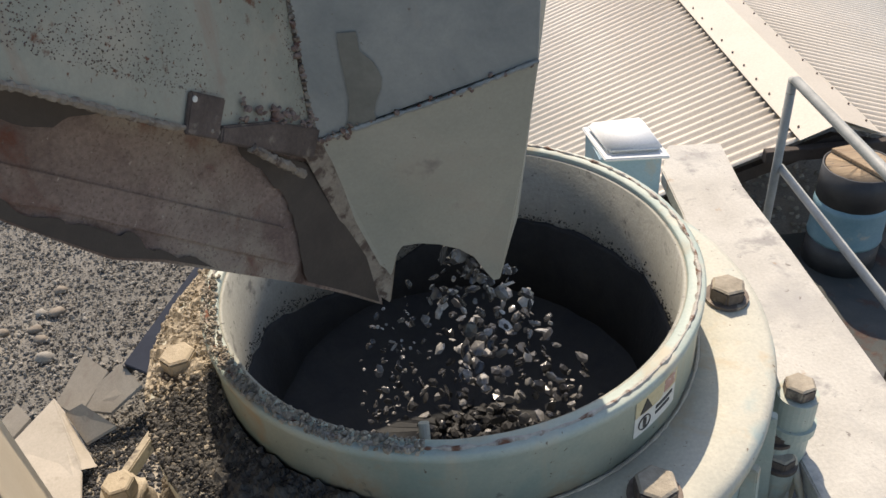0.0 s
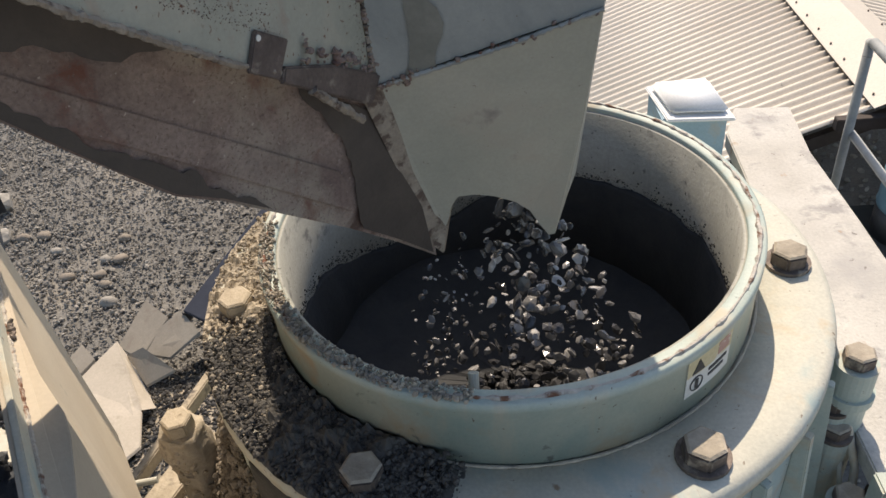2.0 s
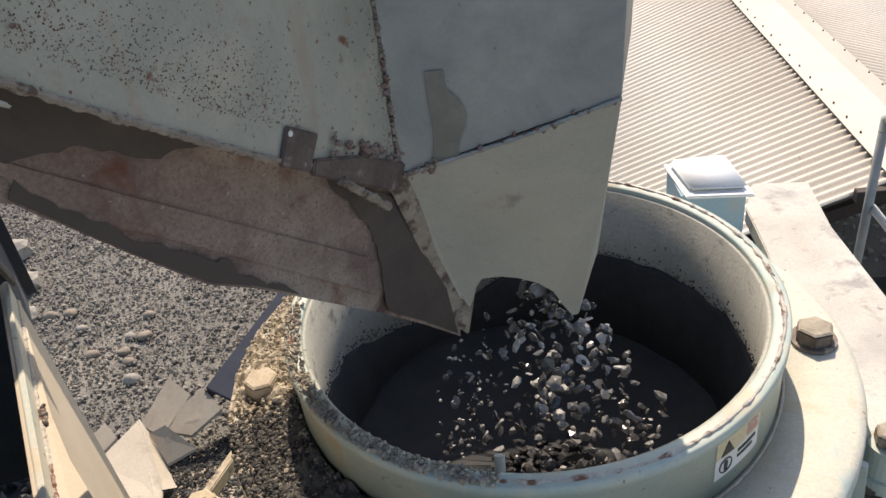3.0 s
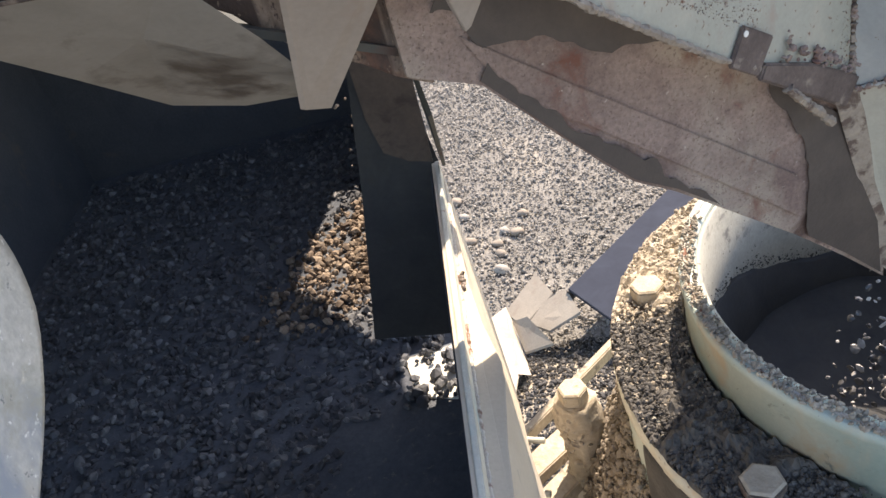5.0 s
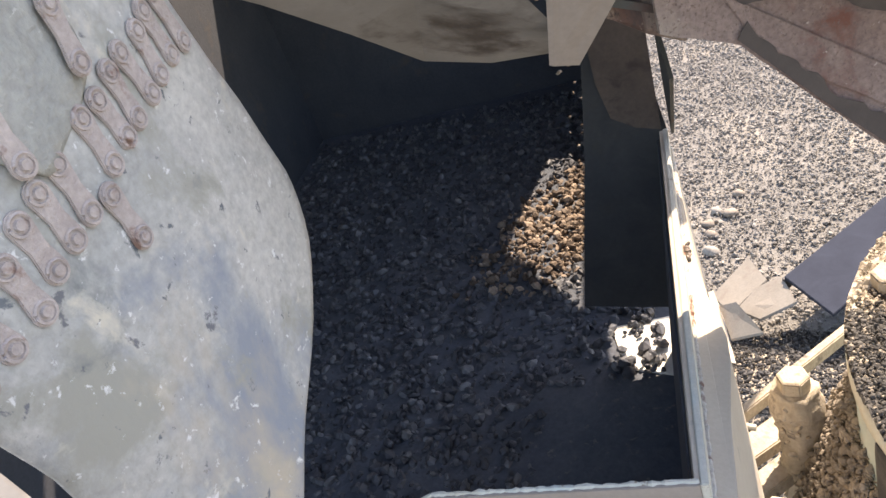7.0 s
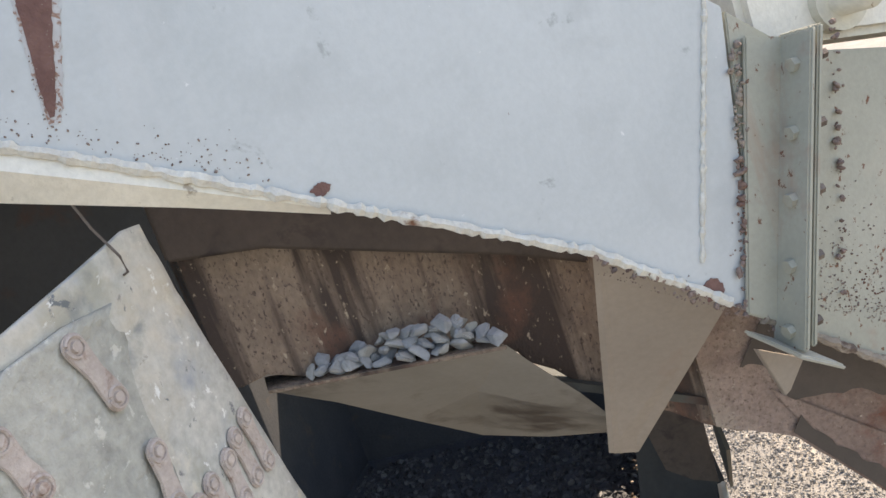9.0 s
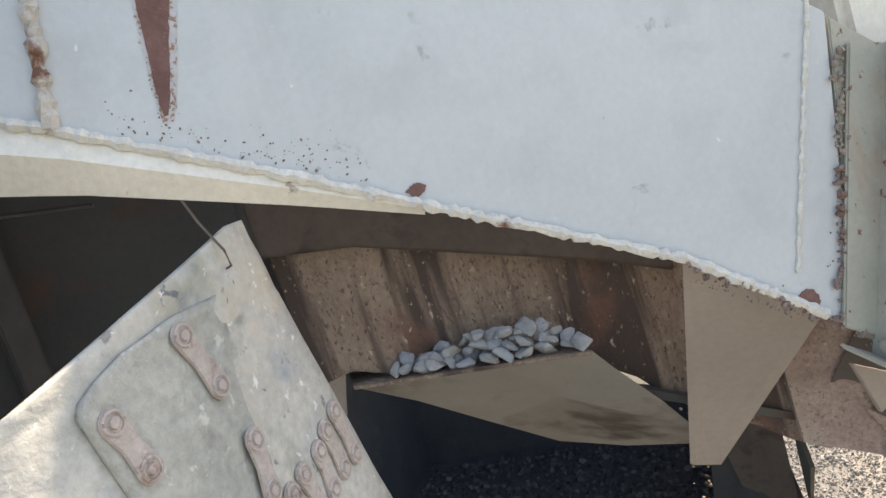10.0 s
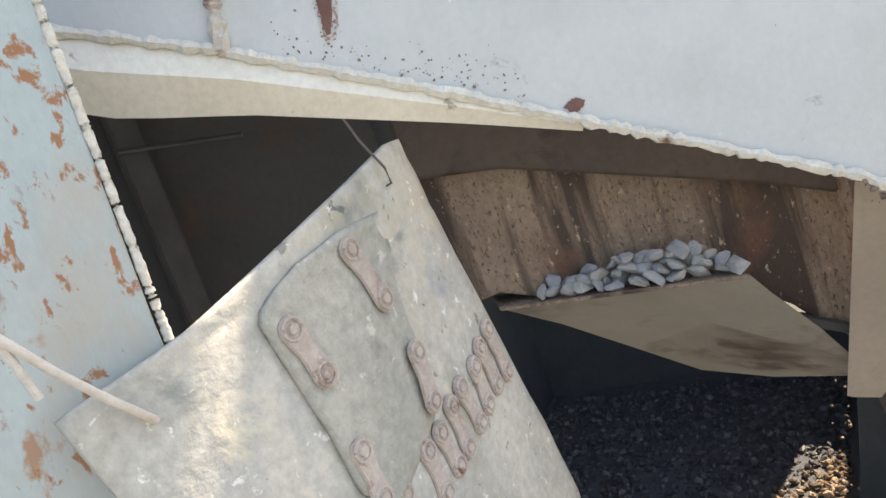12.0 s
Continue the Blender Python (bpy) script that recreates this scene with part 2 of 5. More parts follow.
ridge_mat = surf("pale_ridge_cap", (0.54, 0.48, 0.395), (0.60, 0.54, 0.45), 2.0, 0.6, 0.0, 0.05, 60, [((0.3, 0.26, 0.2), 22, 0.74, 0.77, 0.9)])
rail_mat = surf("grey_rail_paint", (0.25, 0.26, 0.25), (0.37, 0.375, 0.355), 12, 0.55, 0.0, 0.1, 140, [(RUST, 30, 0.70, 0.74, 0.9)])
blue_box = surf("pale_blue_box_paint", (0.27, 0.42, 0.52), (0.36, 0.50, 0.58), 5, 0.6, 0.0, 0.1, 120, [(DUST, 8, 0.58, 0.75, 0.9)])
white_lid = surf("white_lid_paint", (0.74, 0.76, 0.76), (0.82, 0.83, 0.82), 5, 0.75, 0.0, 0.05, 120, [((0.5, 0.62, 0.70), 6, 0.62, 0.72, 0.5)])
drum_black = surf("black_drum_paint", (0.02, 0.02, 0.024), (0.06, 0.06, 0.06), 6, 0.55, 0.0, 0.1, 80, [(DUST, 9, 0.66, 0.8, 0.9)])
drum_blue = surf("blue_drum_paint", (0.12, 0.24, 0.30), (0.20, 0.33, 0.38), 6, 0.55, 0.0, 0.1, 80, [(DUST, 9, 0.6, 0.8, 0.9)])
wood = surf("weathered_wood", (0.30, 0.21, 0.13), (0.44, 0.33, 0.21), 6, 0.85, 0.0, 0.3, 60, [((0.12, 0.10, 0.08), 8, 0.56, 0.66, 0.9)], stretch=(1, 6, 1))
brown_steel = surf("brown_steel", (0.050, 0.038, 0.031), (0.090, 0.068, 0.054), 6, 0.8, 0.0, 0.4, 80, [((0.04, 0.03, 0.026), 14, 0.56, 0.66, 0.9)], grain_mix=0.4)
belt_mat = surf("dark_blue_belt", (0.010, 0.014, 0.026), (0.020, 0.026, 0.042), 6, 0.95, 0.0, 0.1, 90, ())
tan_board_mat = surf("tan_board", (0.225, 0.20, 0.16), (0.30, 0.27, 0.22), 3, 0.85, 0.0, 0.3, 60, [((0.20, 0.165, 0.13), 5, 0.58, 0.72, 0.9)], grain_mix=0.3)
board_mat = surf("beige_board", (0.46, 0.40, 0.31), (0.56, 0.49, 0.39), 3, 0.8, 0.0, 0.1, 60, [((0.36, 0.31, 0.24), 5, 0.6, 0.72, 0.9)])
rope_mat = surf("pale_rope", (0.50, 0.47, 0.42), (0.66, 0.62, 0.56), 40, 0.9, 0.0, 0.4, 200, ())
wire_mat = surf("grey_wire", (0.25, 0.24, 0.23), (0.4, 0.38, 0.36), 40, 0.5, 0.6, 0.1, 100, ())
label_yellow = surf("label_yellow", (0.60, 0.50, 0.28), (0.68, 0.58, 0.36), 30, 0.6, 0.0, 0.02, 120, [((0.66, 0.62, 0.54), 30, 0.54, 0.64, 0.7)])
label_white = surf("label_white", (0.72, 0.70, 0.63), (0.78, 0.76, 0.70), 30, 0.6, 0.0, 0.02, 120, ())
label_black = surf("label_black", (0.03, 0.03, 0.03), (0.06, 0.06, 0.06), 30, 0.6, 0.0, 0.02, 120, ())
label_red = surf("label_red", (0.46, 0.24, 0.18), (0.52, 0.32, 0.26), 30, 0.6, 0.0, 0.02, 120, [((0.66, 0.62, 0.54), 40, 0.56, 0.66, 0.7)])


# ---- building helpers ----
def thing(name, base, label, category, group="", kind=""):
    e = new(name)
    e.empty_display_size = 0.05
    e.location = base
    return tagged(e, label, category, group, kind)


def part(name, bm, material, parent=None, label="", smooth=False):
    me = bpy.data.meshes.new(name)
    if isinstance(bm, bmesh.types.BMesh):
        bmesh.ops.recalc_face_normals(bm, faces=bm.faces[:])
        bm.to_mesh(me)
        bm.free()
    else:
        me.from_pydata(*bm)
    if smooth:
        me.shade_smooth()
    me.materials.append(material)
    ob = new(name, me)
    if parent:
        ob.parent = parent
        ob.matrix_parent_inverse = Matrix.Identity(4) if parent.data else Matrix.Translation(-parent.location)
    if label:
        ob["label"] = label
    return ob


def bevel(bm, w, seg=2):
    es = [e for e in bm.edges if len(e.link_faces) == 2 and e.calc_face_angle(0) > 0.6]
    bmesh.ops.bevel(bm, geom=es, offset=w, segments=seg, affect="EDGES", clamp_overlap=True)
    return bm


def slab(points, back, w=0.0, bm=None):
    """A plate: the polygon of its front, and the vector of its thickness."""
    bm = bm or bmesh.new()
    back = Vector(back)
    a = [bm.verts.new(Vector(p)) for p in points]
    b = [bm.verts.new(Vector(p) + back) for p in points]
    n = len(points)
    bm.faces.new(a)
    bm.faces.new(b[::-1])
    for i in range(n):
        bm.faces.new((a[i], b[i], b[(i + 1) % n], a[(i + 1) % n]))
    bmesh.ops.recalc_face_normals(bm, faces=bm.faces[:])
    return bevel(bm, w) if w else bm


def block(lo, hi, w=0.004, bm=None):
    (x0, y0, z0), (x1, y1, z1) = lo, hi
    return slab([(x0, y0, z0), (x1, y0, z0), (x1, y1, z0), (x0, y1, z0)], (0, 0, z1 - z0), w, bm)


def lathe(profile, segs=96, wobble=0.0, a0=0.0, a1=2 * math.pi):
    """A closed profile of (radius, height) turned about the z axis."""
    bm = bmesh.new()
    full = abs(a1 - a0 - 2 * math.pi) < 1e-6
    rings = []
    for i in range(segs if full else segs + 1):
        a = a0 + (a1 - a0) * i / segs
        rings.append([bm.verts.new(((r + wobble * noise.noise((math.cos(a) * 4, math.sin(a) * 4, z * 9))) * math.cos(a), (r + wobble * noise.noise((math.cos(a) * 4, math.sin(a) * 4, z * 9))) * math.sin(a), z + wobble * noise.noise((math.cos(a) * 9, math.sin(a) * 9, z * 5 + 7)))) for r, z in profile])
    n, k = len(rings), len(profile)
    for i in range(n if full else n - 1):
        p, q = rings[i], rings[(i + 1) % n]
        for j in range(k):
            bm.faces.new((p[j], q[j], q[(j + 1) % k], p[(j + 1) % k]))
    if not full:
        bm.faces.new(rings[0])
        bm.faces.new(rings[-1][::-1])
    return bm


def rod(a, b, r, segs=16, r2=None, bm=None, w=0.0):
    bm = bm or bmesh.new()
    a, b = Vector(a), Vector(b)
    turn = (b - a).to_track_quat("Z", "Y").to_matrix()
    r2 = r if r2 is None else r2
    lo = [bm.verts.new(a + turn @ Vector((r * math.cos(2 * math.pi * i / segs), r * math.sin(2 * math.pi * i / segs), 0))) for i in range(segs)]
    hi = [bm.verts.new(b + turn @ Vector((r2 * math.cos(2 * math.pi * i / segs), r2 * math.sin(2 * math.pi * i / segs), 0))) for i in range(segs)]
    bm.faces.new(lo[::-1])
    bm.faces.new(hi)
    for i in range(segs):
        bm.faces.new((lo[i], lo[(i + 1) % segs], hi[(i + 1) % segs], hi[i]))
    return bevel(bm, w) if w else bm


def tube(points, r, segs=8, jitter=0.0, squash=1.0):
    """A bent tube or bead along points."""
    bm = bmesh.new()
    pts = [Vector(p) for p in points]
    rings = []
    for i, p in enumerate(pts):
        d = (pts[min(i + 1, len(pts) - 1)] - pts[max(i - 1, 0)]).normalized()
        q = d.to_track_quat("Z", "Y").to_matrix()
        k = r * (1 + jitter * (random.random() - 0.5) * 2)
        rings.append([bm.verts.new(p + q @ Vector((k * math.cos(2 * math.pi * j / segs), squash * k * math.sin(2 * math.pi * j / segs), 0))) for j in range(segs)])
    for p, q in zip(rings, rings[1:]):
        for j in range(segs):
            bm.faces.new((p[j], p[(j + 1) % segs], q[(j + 1) % segs], q[j]))
    bm.faces.new(rings[0][::-1])
    bm.faces.new(rings[-1])
    return bm


def between(a, b, n, rough=0.0):
    a, b = Vector(a), Vector(b)
    return [a.lerp(b, i / n) + Vector((random.uniform(-rough, rough), random.uniform(-rough, rough), random.uniform(-rough, rough))) for i in range(n + 1)]


def weld(name, points, r, parent, material=None):
    pts = []
    for a, b in zip(points, points[1:]):
        n = max(4, int((Vector(b) - Vector(a)).length / 0.006))
        pts += between(a, b, n, r * 0.18)[:-1]
    pts.append(Vector(points[-1]))
    return part(name, tube(pts, r, 6, 0.35), material or weld_mat, parent)


ICO = bmesh.new()
bmesh.ops.create_icosphere(ICO, subdivisions=1, radius=1.0)
ICO_V = np.array([v.co[:] for v in ICO.verts])
ICO_F = np.array([[v.index for v in f.verts] for f in ICO.faces])
bmesh.ops.subdivide_edges(ICO, edges=ICO.edges[:], cuts=1, use_grid_fill=True)
ICO2_V = np.array([Vector(v.co).normalized()[:] for v in ICO.verts])
ICO2_F = [[v.index for v in f.verts] for f in ICO.faces]
ICO.free()


def stone_mass(centres, sizes, seed, fine=False, flat=0.65):
    """Vertices and faces of many angular stones."""
    rng = np.random.default_rng(seed)
    V, F = (ICO2_V, np.array(ICO2_F)) if fine else (ICO_V, ICO_F)
    n, k = len(centres), len(V)
    q = rng.normal(size=(n, 4))
    q /= np.linalg.norm(q, axis=1, keepdims=True)
    w, x, y, z = q.T
    R = np.stack([1 - 2 * (y * y + z * z), 2 * (x * y - z * w), 2 * (x * z + y * w), 2 * (x * y + z * w), 1 - 2 * (x * x + z * z), 2 * (y * z - x * w), 2 * (x * z - y * w), 2 * (y * z + x * w), 1 - 2 * (x * x + y * y)], 1).reshape(n, 3, 3)
    s = np.asarray(sizes)[:, None] * np.stack([rng.uniform(0.85, 1.3, n), rng.uniform(0.7, 1.05, n), rng.uniform(flat - 0.2, flat + 0.15, n)], 1)
    v = V[None] * (1 + rng.uniform(-0.2, 0.2, (n, k, 1))) * s[:, None, :]
    v = np.einsum("nij,nkj->nki", R, v) + np.asarray(centres)[:, None, :]
    f = (F[None] + (np.arange(n) * k)[:, None, None]).reshape(-1, F.shape[1])
    return v.reshape(-1, 3).tolist(), [], f.tolist()


def pebble(seed, size):
    """One smooth pebble at the origin."""
    bm = bmesh.new()
    bmesh.ops.create_icosphere(bm, subdivisions=2, radius=size)
    o = Vector((seed * 3.7, seed * 1.3, 0))
    for v in bm.verts:
        d = v.co.normalized()
        v.co = Vector((v.co.x * 1.25, v.co.y * 0.95, v.co.z * 0.72)) * (1 + 0.35 * noise.noise(d * 1.3 + o) + 0.12 * noise.noise(d * 3 + o))
    return bm


# ---- ground ----
G = -3.4
ground = part("ground", slab([(-200, -200, G), (200, -200, G), (200, 200, G), (-200, 200, G)], (0, 0, -0.5)), ground_mat)
tagged(ground, "grey gravel yard with dusty patches", "ground", kind="structure")

# ---- crusher ----
crusher = thing("cone_crusher", (0, 0, -1.2), "dusty cream and teal cone crusher with an open round feed ring", "crusher")
part("feed_ring", lathe([(0.600, -0.19), (0.600, -0.030), (0.606, -0.026), (0.606, -0.003), (0.601, 0.0), (0.568, 0.0), (0.565, -0.004), (0.565, -0.19), (0.572, -0.19)], 120, 0.0015), teal_cream, crusher, "cream ring with teal paint showing through", True)
part("ring_liner", lathe([(0.566, -0.012), (0.566, -0.60), (0.555, -0.60), (0.555, -0.014)], 96, 0.001), ring_inside, crusher, "scoured grey inner face", True)
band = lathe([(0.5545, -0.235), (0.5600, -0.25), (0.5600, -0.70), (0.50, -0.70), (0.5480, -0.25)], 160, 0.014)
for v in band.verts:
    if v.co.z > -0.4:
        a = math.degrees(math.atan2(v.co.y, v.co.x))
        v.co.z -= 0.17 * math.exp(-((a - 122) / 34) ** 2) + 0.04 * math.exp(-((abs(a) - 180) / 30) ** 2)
part("slurry_band", band, slurry_shade_black, crusher, "black wet slurry stain", True)
# Dark specks soften the sharp upper edge of the band.
edge_rng = np.random.default_rng(71)
deg = edge_rng.uniform(-180, 180, 3000)
dip = 0.17 * np.exp(-((deg - 122) / 34) ** 2) + 0.04 * np.exp(-((np.abs(deg) - 180) / 30) ** 2)
hgt = -0.245 - dip + np.abs(edge_rng.normal(0, 0.022, 3000))
c = np.stack([0.5545 * np.cos(np.radians(deg)), 0.5545 * np.sin(np.radians(deg)), hgt], 1)
part("band_edge_specks", stone_mass(c[hgt < -0.03], (0.0010 + 0.0032 * edge_rng.random(3000) ** 3)[hgt < -0.03], 72), slurry_shade_black, crusher, "dark specks softening the band's upper edge")["kind"] = "stuff"
part("bowl", lathe([(0.56, -0.5), (0.56, -0.9), (0.0, -0.95), (0.0, -0.62), (0.30, -0.60), (0.50, -0.52)], 64, 0.006), slurry_shade_black, crusher, "dark wet crushing bowl", True)
part("rim_weld", tube([((0.587 + 0.004 * random.random()) * math.cos(a * math.pi / 120), (0.587 + 0.004 * random.random()) * math.sin(a * math.pi / 120), 0.0005) for a in range(241)], 0.0045, 6, 0.6), weld_mat, crusher, "crusted weld along the rim")
part("top_flange", lathe([(0.585, -0.19), (0.765, -0.19), (0.782, -0.196), (0.787, -0.21), (0.787, -0.24), (0.585, -0.24)], 120, 0.001), cream, crusher, "wide dusty bolting flange", True)
part("shell", lathe([(0.772, -0.24), (0.772, -0.62), (0.80, -0.66), (0.80, -1.5), (0.6, -1.5), (0.6, -0.24)], 96), teal_cream, crusher, "teal side of the upper shell", True)
part("ring_foot_weld", tube([(0.607 * math.cos(a * math.pi / 120), 0.607 * math.sin(a * math.pi / 120), -0.188) for a in range(241)], 0.0035, 6, 0.4), dirt, crusher)


def hex_bolt(parent, x, y, z, r, h, material, turn=0.0, washer=True):
    bm = rod((x, y, z), (x, y, z + h), r, 6, r * 0.98)
    bmesh.ops.rotate(bm, cent=(x, y, z), matrix=Matrix.Rotation(turn, 3, "Z"), verts=bm.verts[:])
    b = part("bolt", bevel(bm, r * 0.10), material, parent)
    cap = rod((x, y, z + h - 0.001), (x, y, z + h + 0.003), r * 0.93, 6, r * 0.80)
    bmesh.ops.rotate(cap, cent=(x, y, z), matrix=Matrix.Rotation(turn, 3, "Z"), verts=cap.verts[:])
    part("dust_cap", cap, grit if material is hex_mat else hex_dust, b, "dust lying on the bolt head")
    if washer:
        part("washer", rod((x, y, z - 0.006), (x, y, z + 0.004), r * 1.18, 24), hex_mat, b)
    return b


for ang, mt, tn in ((-2.2, hex_mat, 0.2), (-59, hex_mat, 0.5), (-117, hex_mat, 0.1), (187.2, hex_dust, 0.3), (62, hex_mat, 0.6), (124, hex_dust, 0.0)):
    x, y = 0.700 * math.cos(radians(ang)), 0.700 * math.sin(radians(ang))
    hex_bolt(crusher, x, y, -0.184, 0.047, 0.040, mt, tn)
    part("rust_ring", rod((x, y, -0.1895), (x, y, -0.1885), 0.060 + 0.008 * math.sin(ang), 28), rust_plate, crusher)


def clamp_post(x, y, top, r, low, material, bolt_material):
    p = part("clamp_post", rod((x, y, low), (x, y, top), r, 24, w=0.006), material, crusher)
    part("collar", rod((x, y, top - 0.11), (x, y, top - 0.085), r * 1.18, 24, w=0.003), material, p)
    hex_bolt(p, x, y, top, r * 0.80, 0.034, bolt_material, 0.3, False)


for x, y, top in ((0.787, -0.30, -0.266), (0.765, -0.47, -0.56)):
    clamp_post(x, y, top, 0.048, -1.1, teal_cream, hex_mat)
def caked_post(x, y, top, r, low, seed):
    """A post under a lumpy coat of dried mud, with a bolt head showing on top."""
    bm, rings = bmesh.new(), []
    for i in range(45):
        f = i / 44
        z = low + (top - low) * f
        k = 1.0 + 0.16 * math.exp(-((f - 0.90) / 0.07) ** 2)
        ring = []
        for j in range(28):
            a = 2 * math.pi * j / 28
            d = (math.cos(a), math.sin(a))
            n_ = 0.26 * noise.noise((d[0] * 1.4 + seed, d[1] * 1.4, z * 12)) + 0.10 * noise.noise((d[0] * 4 + seed, d[1] * 4, z * 45)) + 0.05 * noise.noise((d[0] * 9, d[1] * 9 + seed, z * 110))
            ring.append(bm.verts.new((x + d[0] * r * k * (1 + n_), y + d[1] * r * k * (1 + n_), z + 0.012 * noise.noise((d[0] * 3, d[1] * 3 + seed, f * 9)))))
        rings.append(ring)
    for p_, q_ in zip(rings, rings[1:]):
        for j in range(28):
            bm.faces.new((p_[j], p_[(j + 1) % 28], q_[(j + 1) % 28], q_[j]))
    bm.faces.new(rings[-1])
    p = part("clamp_post", bm, dirt, crusher, "clamp post caked in dried tan mud", True)
    hex_bolt(p, x, y, top - 0.004, r * 0.80, 0.046, hex_dust, 0.3, False)
    g = np.random.default_rng(seed)
    n_ = 130
    a, h = g.uniform(0, 2 * math.pi, n_), g.random(n_) ** 1.5
    part("mud_crumbs", stone_mass(np.stack([x + r * 1.05 * np.cos(a), y + r * 1.05 * np.sin(a), top - 0.03 - 0.5 * h], 1), 0.003 + 0.010 * g.random(n_) ** 2, seed), dirt, p)["kind"] = "stuff"


for x, y, top, sd in ((-0.905, -0.215, -0.49, 3), (-0.77, -0.62, -0.50, 8)):
    caked_post(x, y, top, 0.056, -1.25, sd)
for way, r in (([(0.74, -0.232, -0.235), (0.743, -0.273, -0.26), (0.767, -0.281, -0.33), (0.785, -0.337, -0.43), (0.807, -0.389, -0.54), (0.781, -0.464, -0.62)], 0.010), ([(0.738, -0.272, -0.26), (0.75, -0.289, -0.36), (0.778, -0.35, -0.5), (0.773, -0.45, -0.66)], 0.007)):
    part("hose", tube([Vector(p).lerp(Vector(q), i / 6) for p, q in zip(way, way[1:]) for i in range(6)] + [Vector(way[-1])], r, 8), cream, crusher, "dusty hydraulic hose", True)
for x, y, z in [(0.755, -0.308, -0.4), (0.759, -0.342, -0.46), (0.872, -0.431, -0.6)]:
    part("nut_seat", rod((x, y, z - 0.30), (x, y, z - 0.002), 0.040, 20, w=0.004), teal_cream, crusher)
    hex_bolt(crusher, x, y, z, 0.036, 0.030, hex_mat, 0.4)
for z, x in ((-0.44, 0.79), (-0.40, 0.775)):
    part("lug", block((x, -0.56, z - 0.1), (x + 0.06, -0.5, z), 0.005), teal_cream, crusher)
for a in (-28, -40, -52):
    c, s = math.cos(radians(a)), math.sin(radians(a))
    part("rib", slab([(c * 0.77 - s * 0.012, s * 0.77 + c * 0.012, -0.25), (c * 0.80 - s * 0.012, s * 0.80 + c * 0.012, -0.25), (c * 0.83 - s * 0.012, s * 0.83 + c * 0.012, -0.66), (c * 0.77 - s * 0.012, s * 0.77 + c * 0.012, -0.66)], (s * 0.024, -c * 0.024, 0), 0.003), teal_cream, crusher)
def strut(a, b, wide, deep, label=""):
    """A dust-caked bar from a to b, lying flat."""
    a, b = Vector(a), Vector(b)
    side = (b - a).cross(Vector((0, 0, 1))).normalized() * wide / 2
    part("strut", slab([a - side, b - side, b + side, a + side], (0, 0, -deep), 0.004), dirt, crusher, label)


strut((-1.190, -0.349, -0.75), (-0.955, 0.403, -0.75), 0.030, 0.05, "dust-caked angle bar")
strut((-1.130, -0.400, -0.79), (-0.960, 0.020, -0.79), 0.085, 0.05, "wide dusty bracket bar")
strut((-1.060, -0.570, -0.79), (-0.890, -0.100, -0.79), 0.075, 0.05, "wide dusty bracket bar")
for x, y, z, l in ((-1.10, -0.245, -0.70, 0.07), (-1.02, -0.41, -0.72, 0.07)):
    part("peg", rod((x + l, y + 0.02, z), (x - 0.04, y, z), 0.010, 12, w=0.002), cream, crusher)
# mud banked up between the posts and the shell
bank = np.random.default_rng(91)
n = 8000
a, q = np.radians(bank.uniform(186, 222, n)), bank.random(n)
r = 0.775 + 0.17 * q
c = np.stack([r * np.cos(a), r * np.sin(a), -0.40 - 0.42 * q - 0.12 * bank.random(n)], 1)
part("mud_bank", stone_mass(c, 0.003 + 0.014 * bank.random(n) ** 4, 92), bank_shade_mat, crusher, "lumpy dried mud against the shell")["kind"] = "stuff"

# warning label on the ring: panels, a triangle, a circle and bars
def ring_patch(name, a0, a1, z0, z1, material, parent, off, label=""):
    bm = bmesh.new()
    n, vs = 10, []
    for i in range(n + 1):
        a = radians(a0 + (a1 - a0) * i / n)
        vs.append([bm.verts.new(((0.600 + o) * math.cos(a), (0.600 + o) * math.sin(a), z)) for o, z in ((off, z0), (off, z1), (off - 0.0016, z1), (off - 0.0016, z0))])
    for p, q in zip(vs, vs[1:]):
        for j in range(4):
            bm.faces.new((p[j], q[j], q[(j + 1) % 4], p[(j + 1) % 4]))
    bm.faces.new(vs[0][::-1])
    bm.faces.new(vs[-1])
    return part(name, bm, material, parent, label)


warn = ring_patch("warning_label", -55.5, -41.5, -0.137, -0.029, label_white, crusher, 0.0016, "worn yellow and white warning label")
ring_patch("yellow_panel", -55.5, -41.5, -0.078, -0.029, label_yellow, warn, 0.0026)
ring_patch("red_bar", -46.5, -42.5, -0.070, -0.036, label_red, warn, 0.0034)
ring_patch("bar", -49.0, -43.0, -0.096, -0.088, label_black, warn, 0.0034)
ring_patch("bar", -49.0, -44.0, -0.112, -0.105, label_black, warn, 0.0034)


def on_ring(a, z, off=0.0042):
    return ((0.6 + off) * math.cos(radians(a)), (0.6 + off) * math.sin(radians(a)), z)


part("triangle", slab([on_ring(-54.2, -0.073), on_ring(-50.6, -0.073), on_ring(-52.4, -0.037)], (-0.0015 * math.cos(radians(-52)), -0.0015 * math.sin(radians(-52)), 0)), label_black, warn)
part("circle", tube([on_ring(-52.6 + 1.75 * math.cos(t * math.pi / 12), -0.106 + 0.019 * math.sin(t * math.pi / 12), 0.003) for t in range(25)], 0.0013, 6), label_black, warn)
part("pictogram", slab([on_ring(-53.0, -0.119), on_ring(-52.2, -0.119), on_ring(-52.2, -0.093), on_ring(-53.0, -0.093)], (-0.001, 0.001, 0)), label_black, warn)

# dust and grit caked on the flange
rng = np.random.default_rng(4)
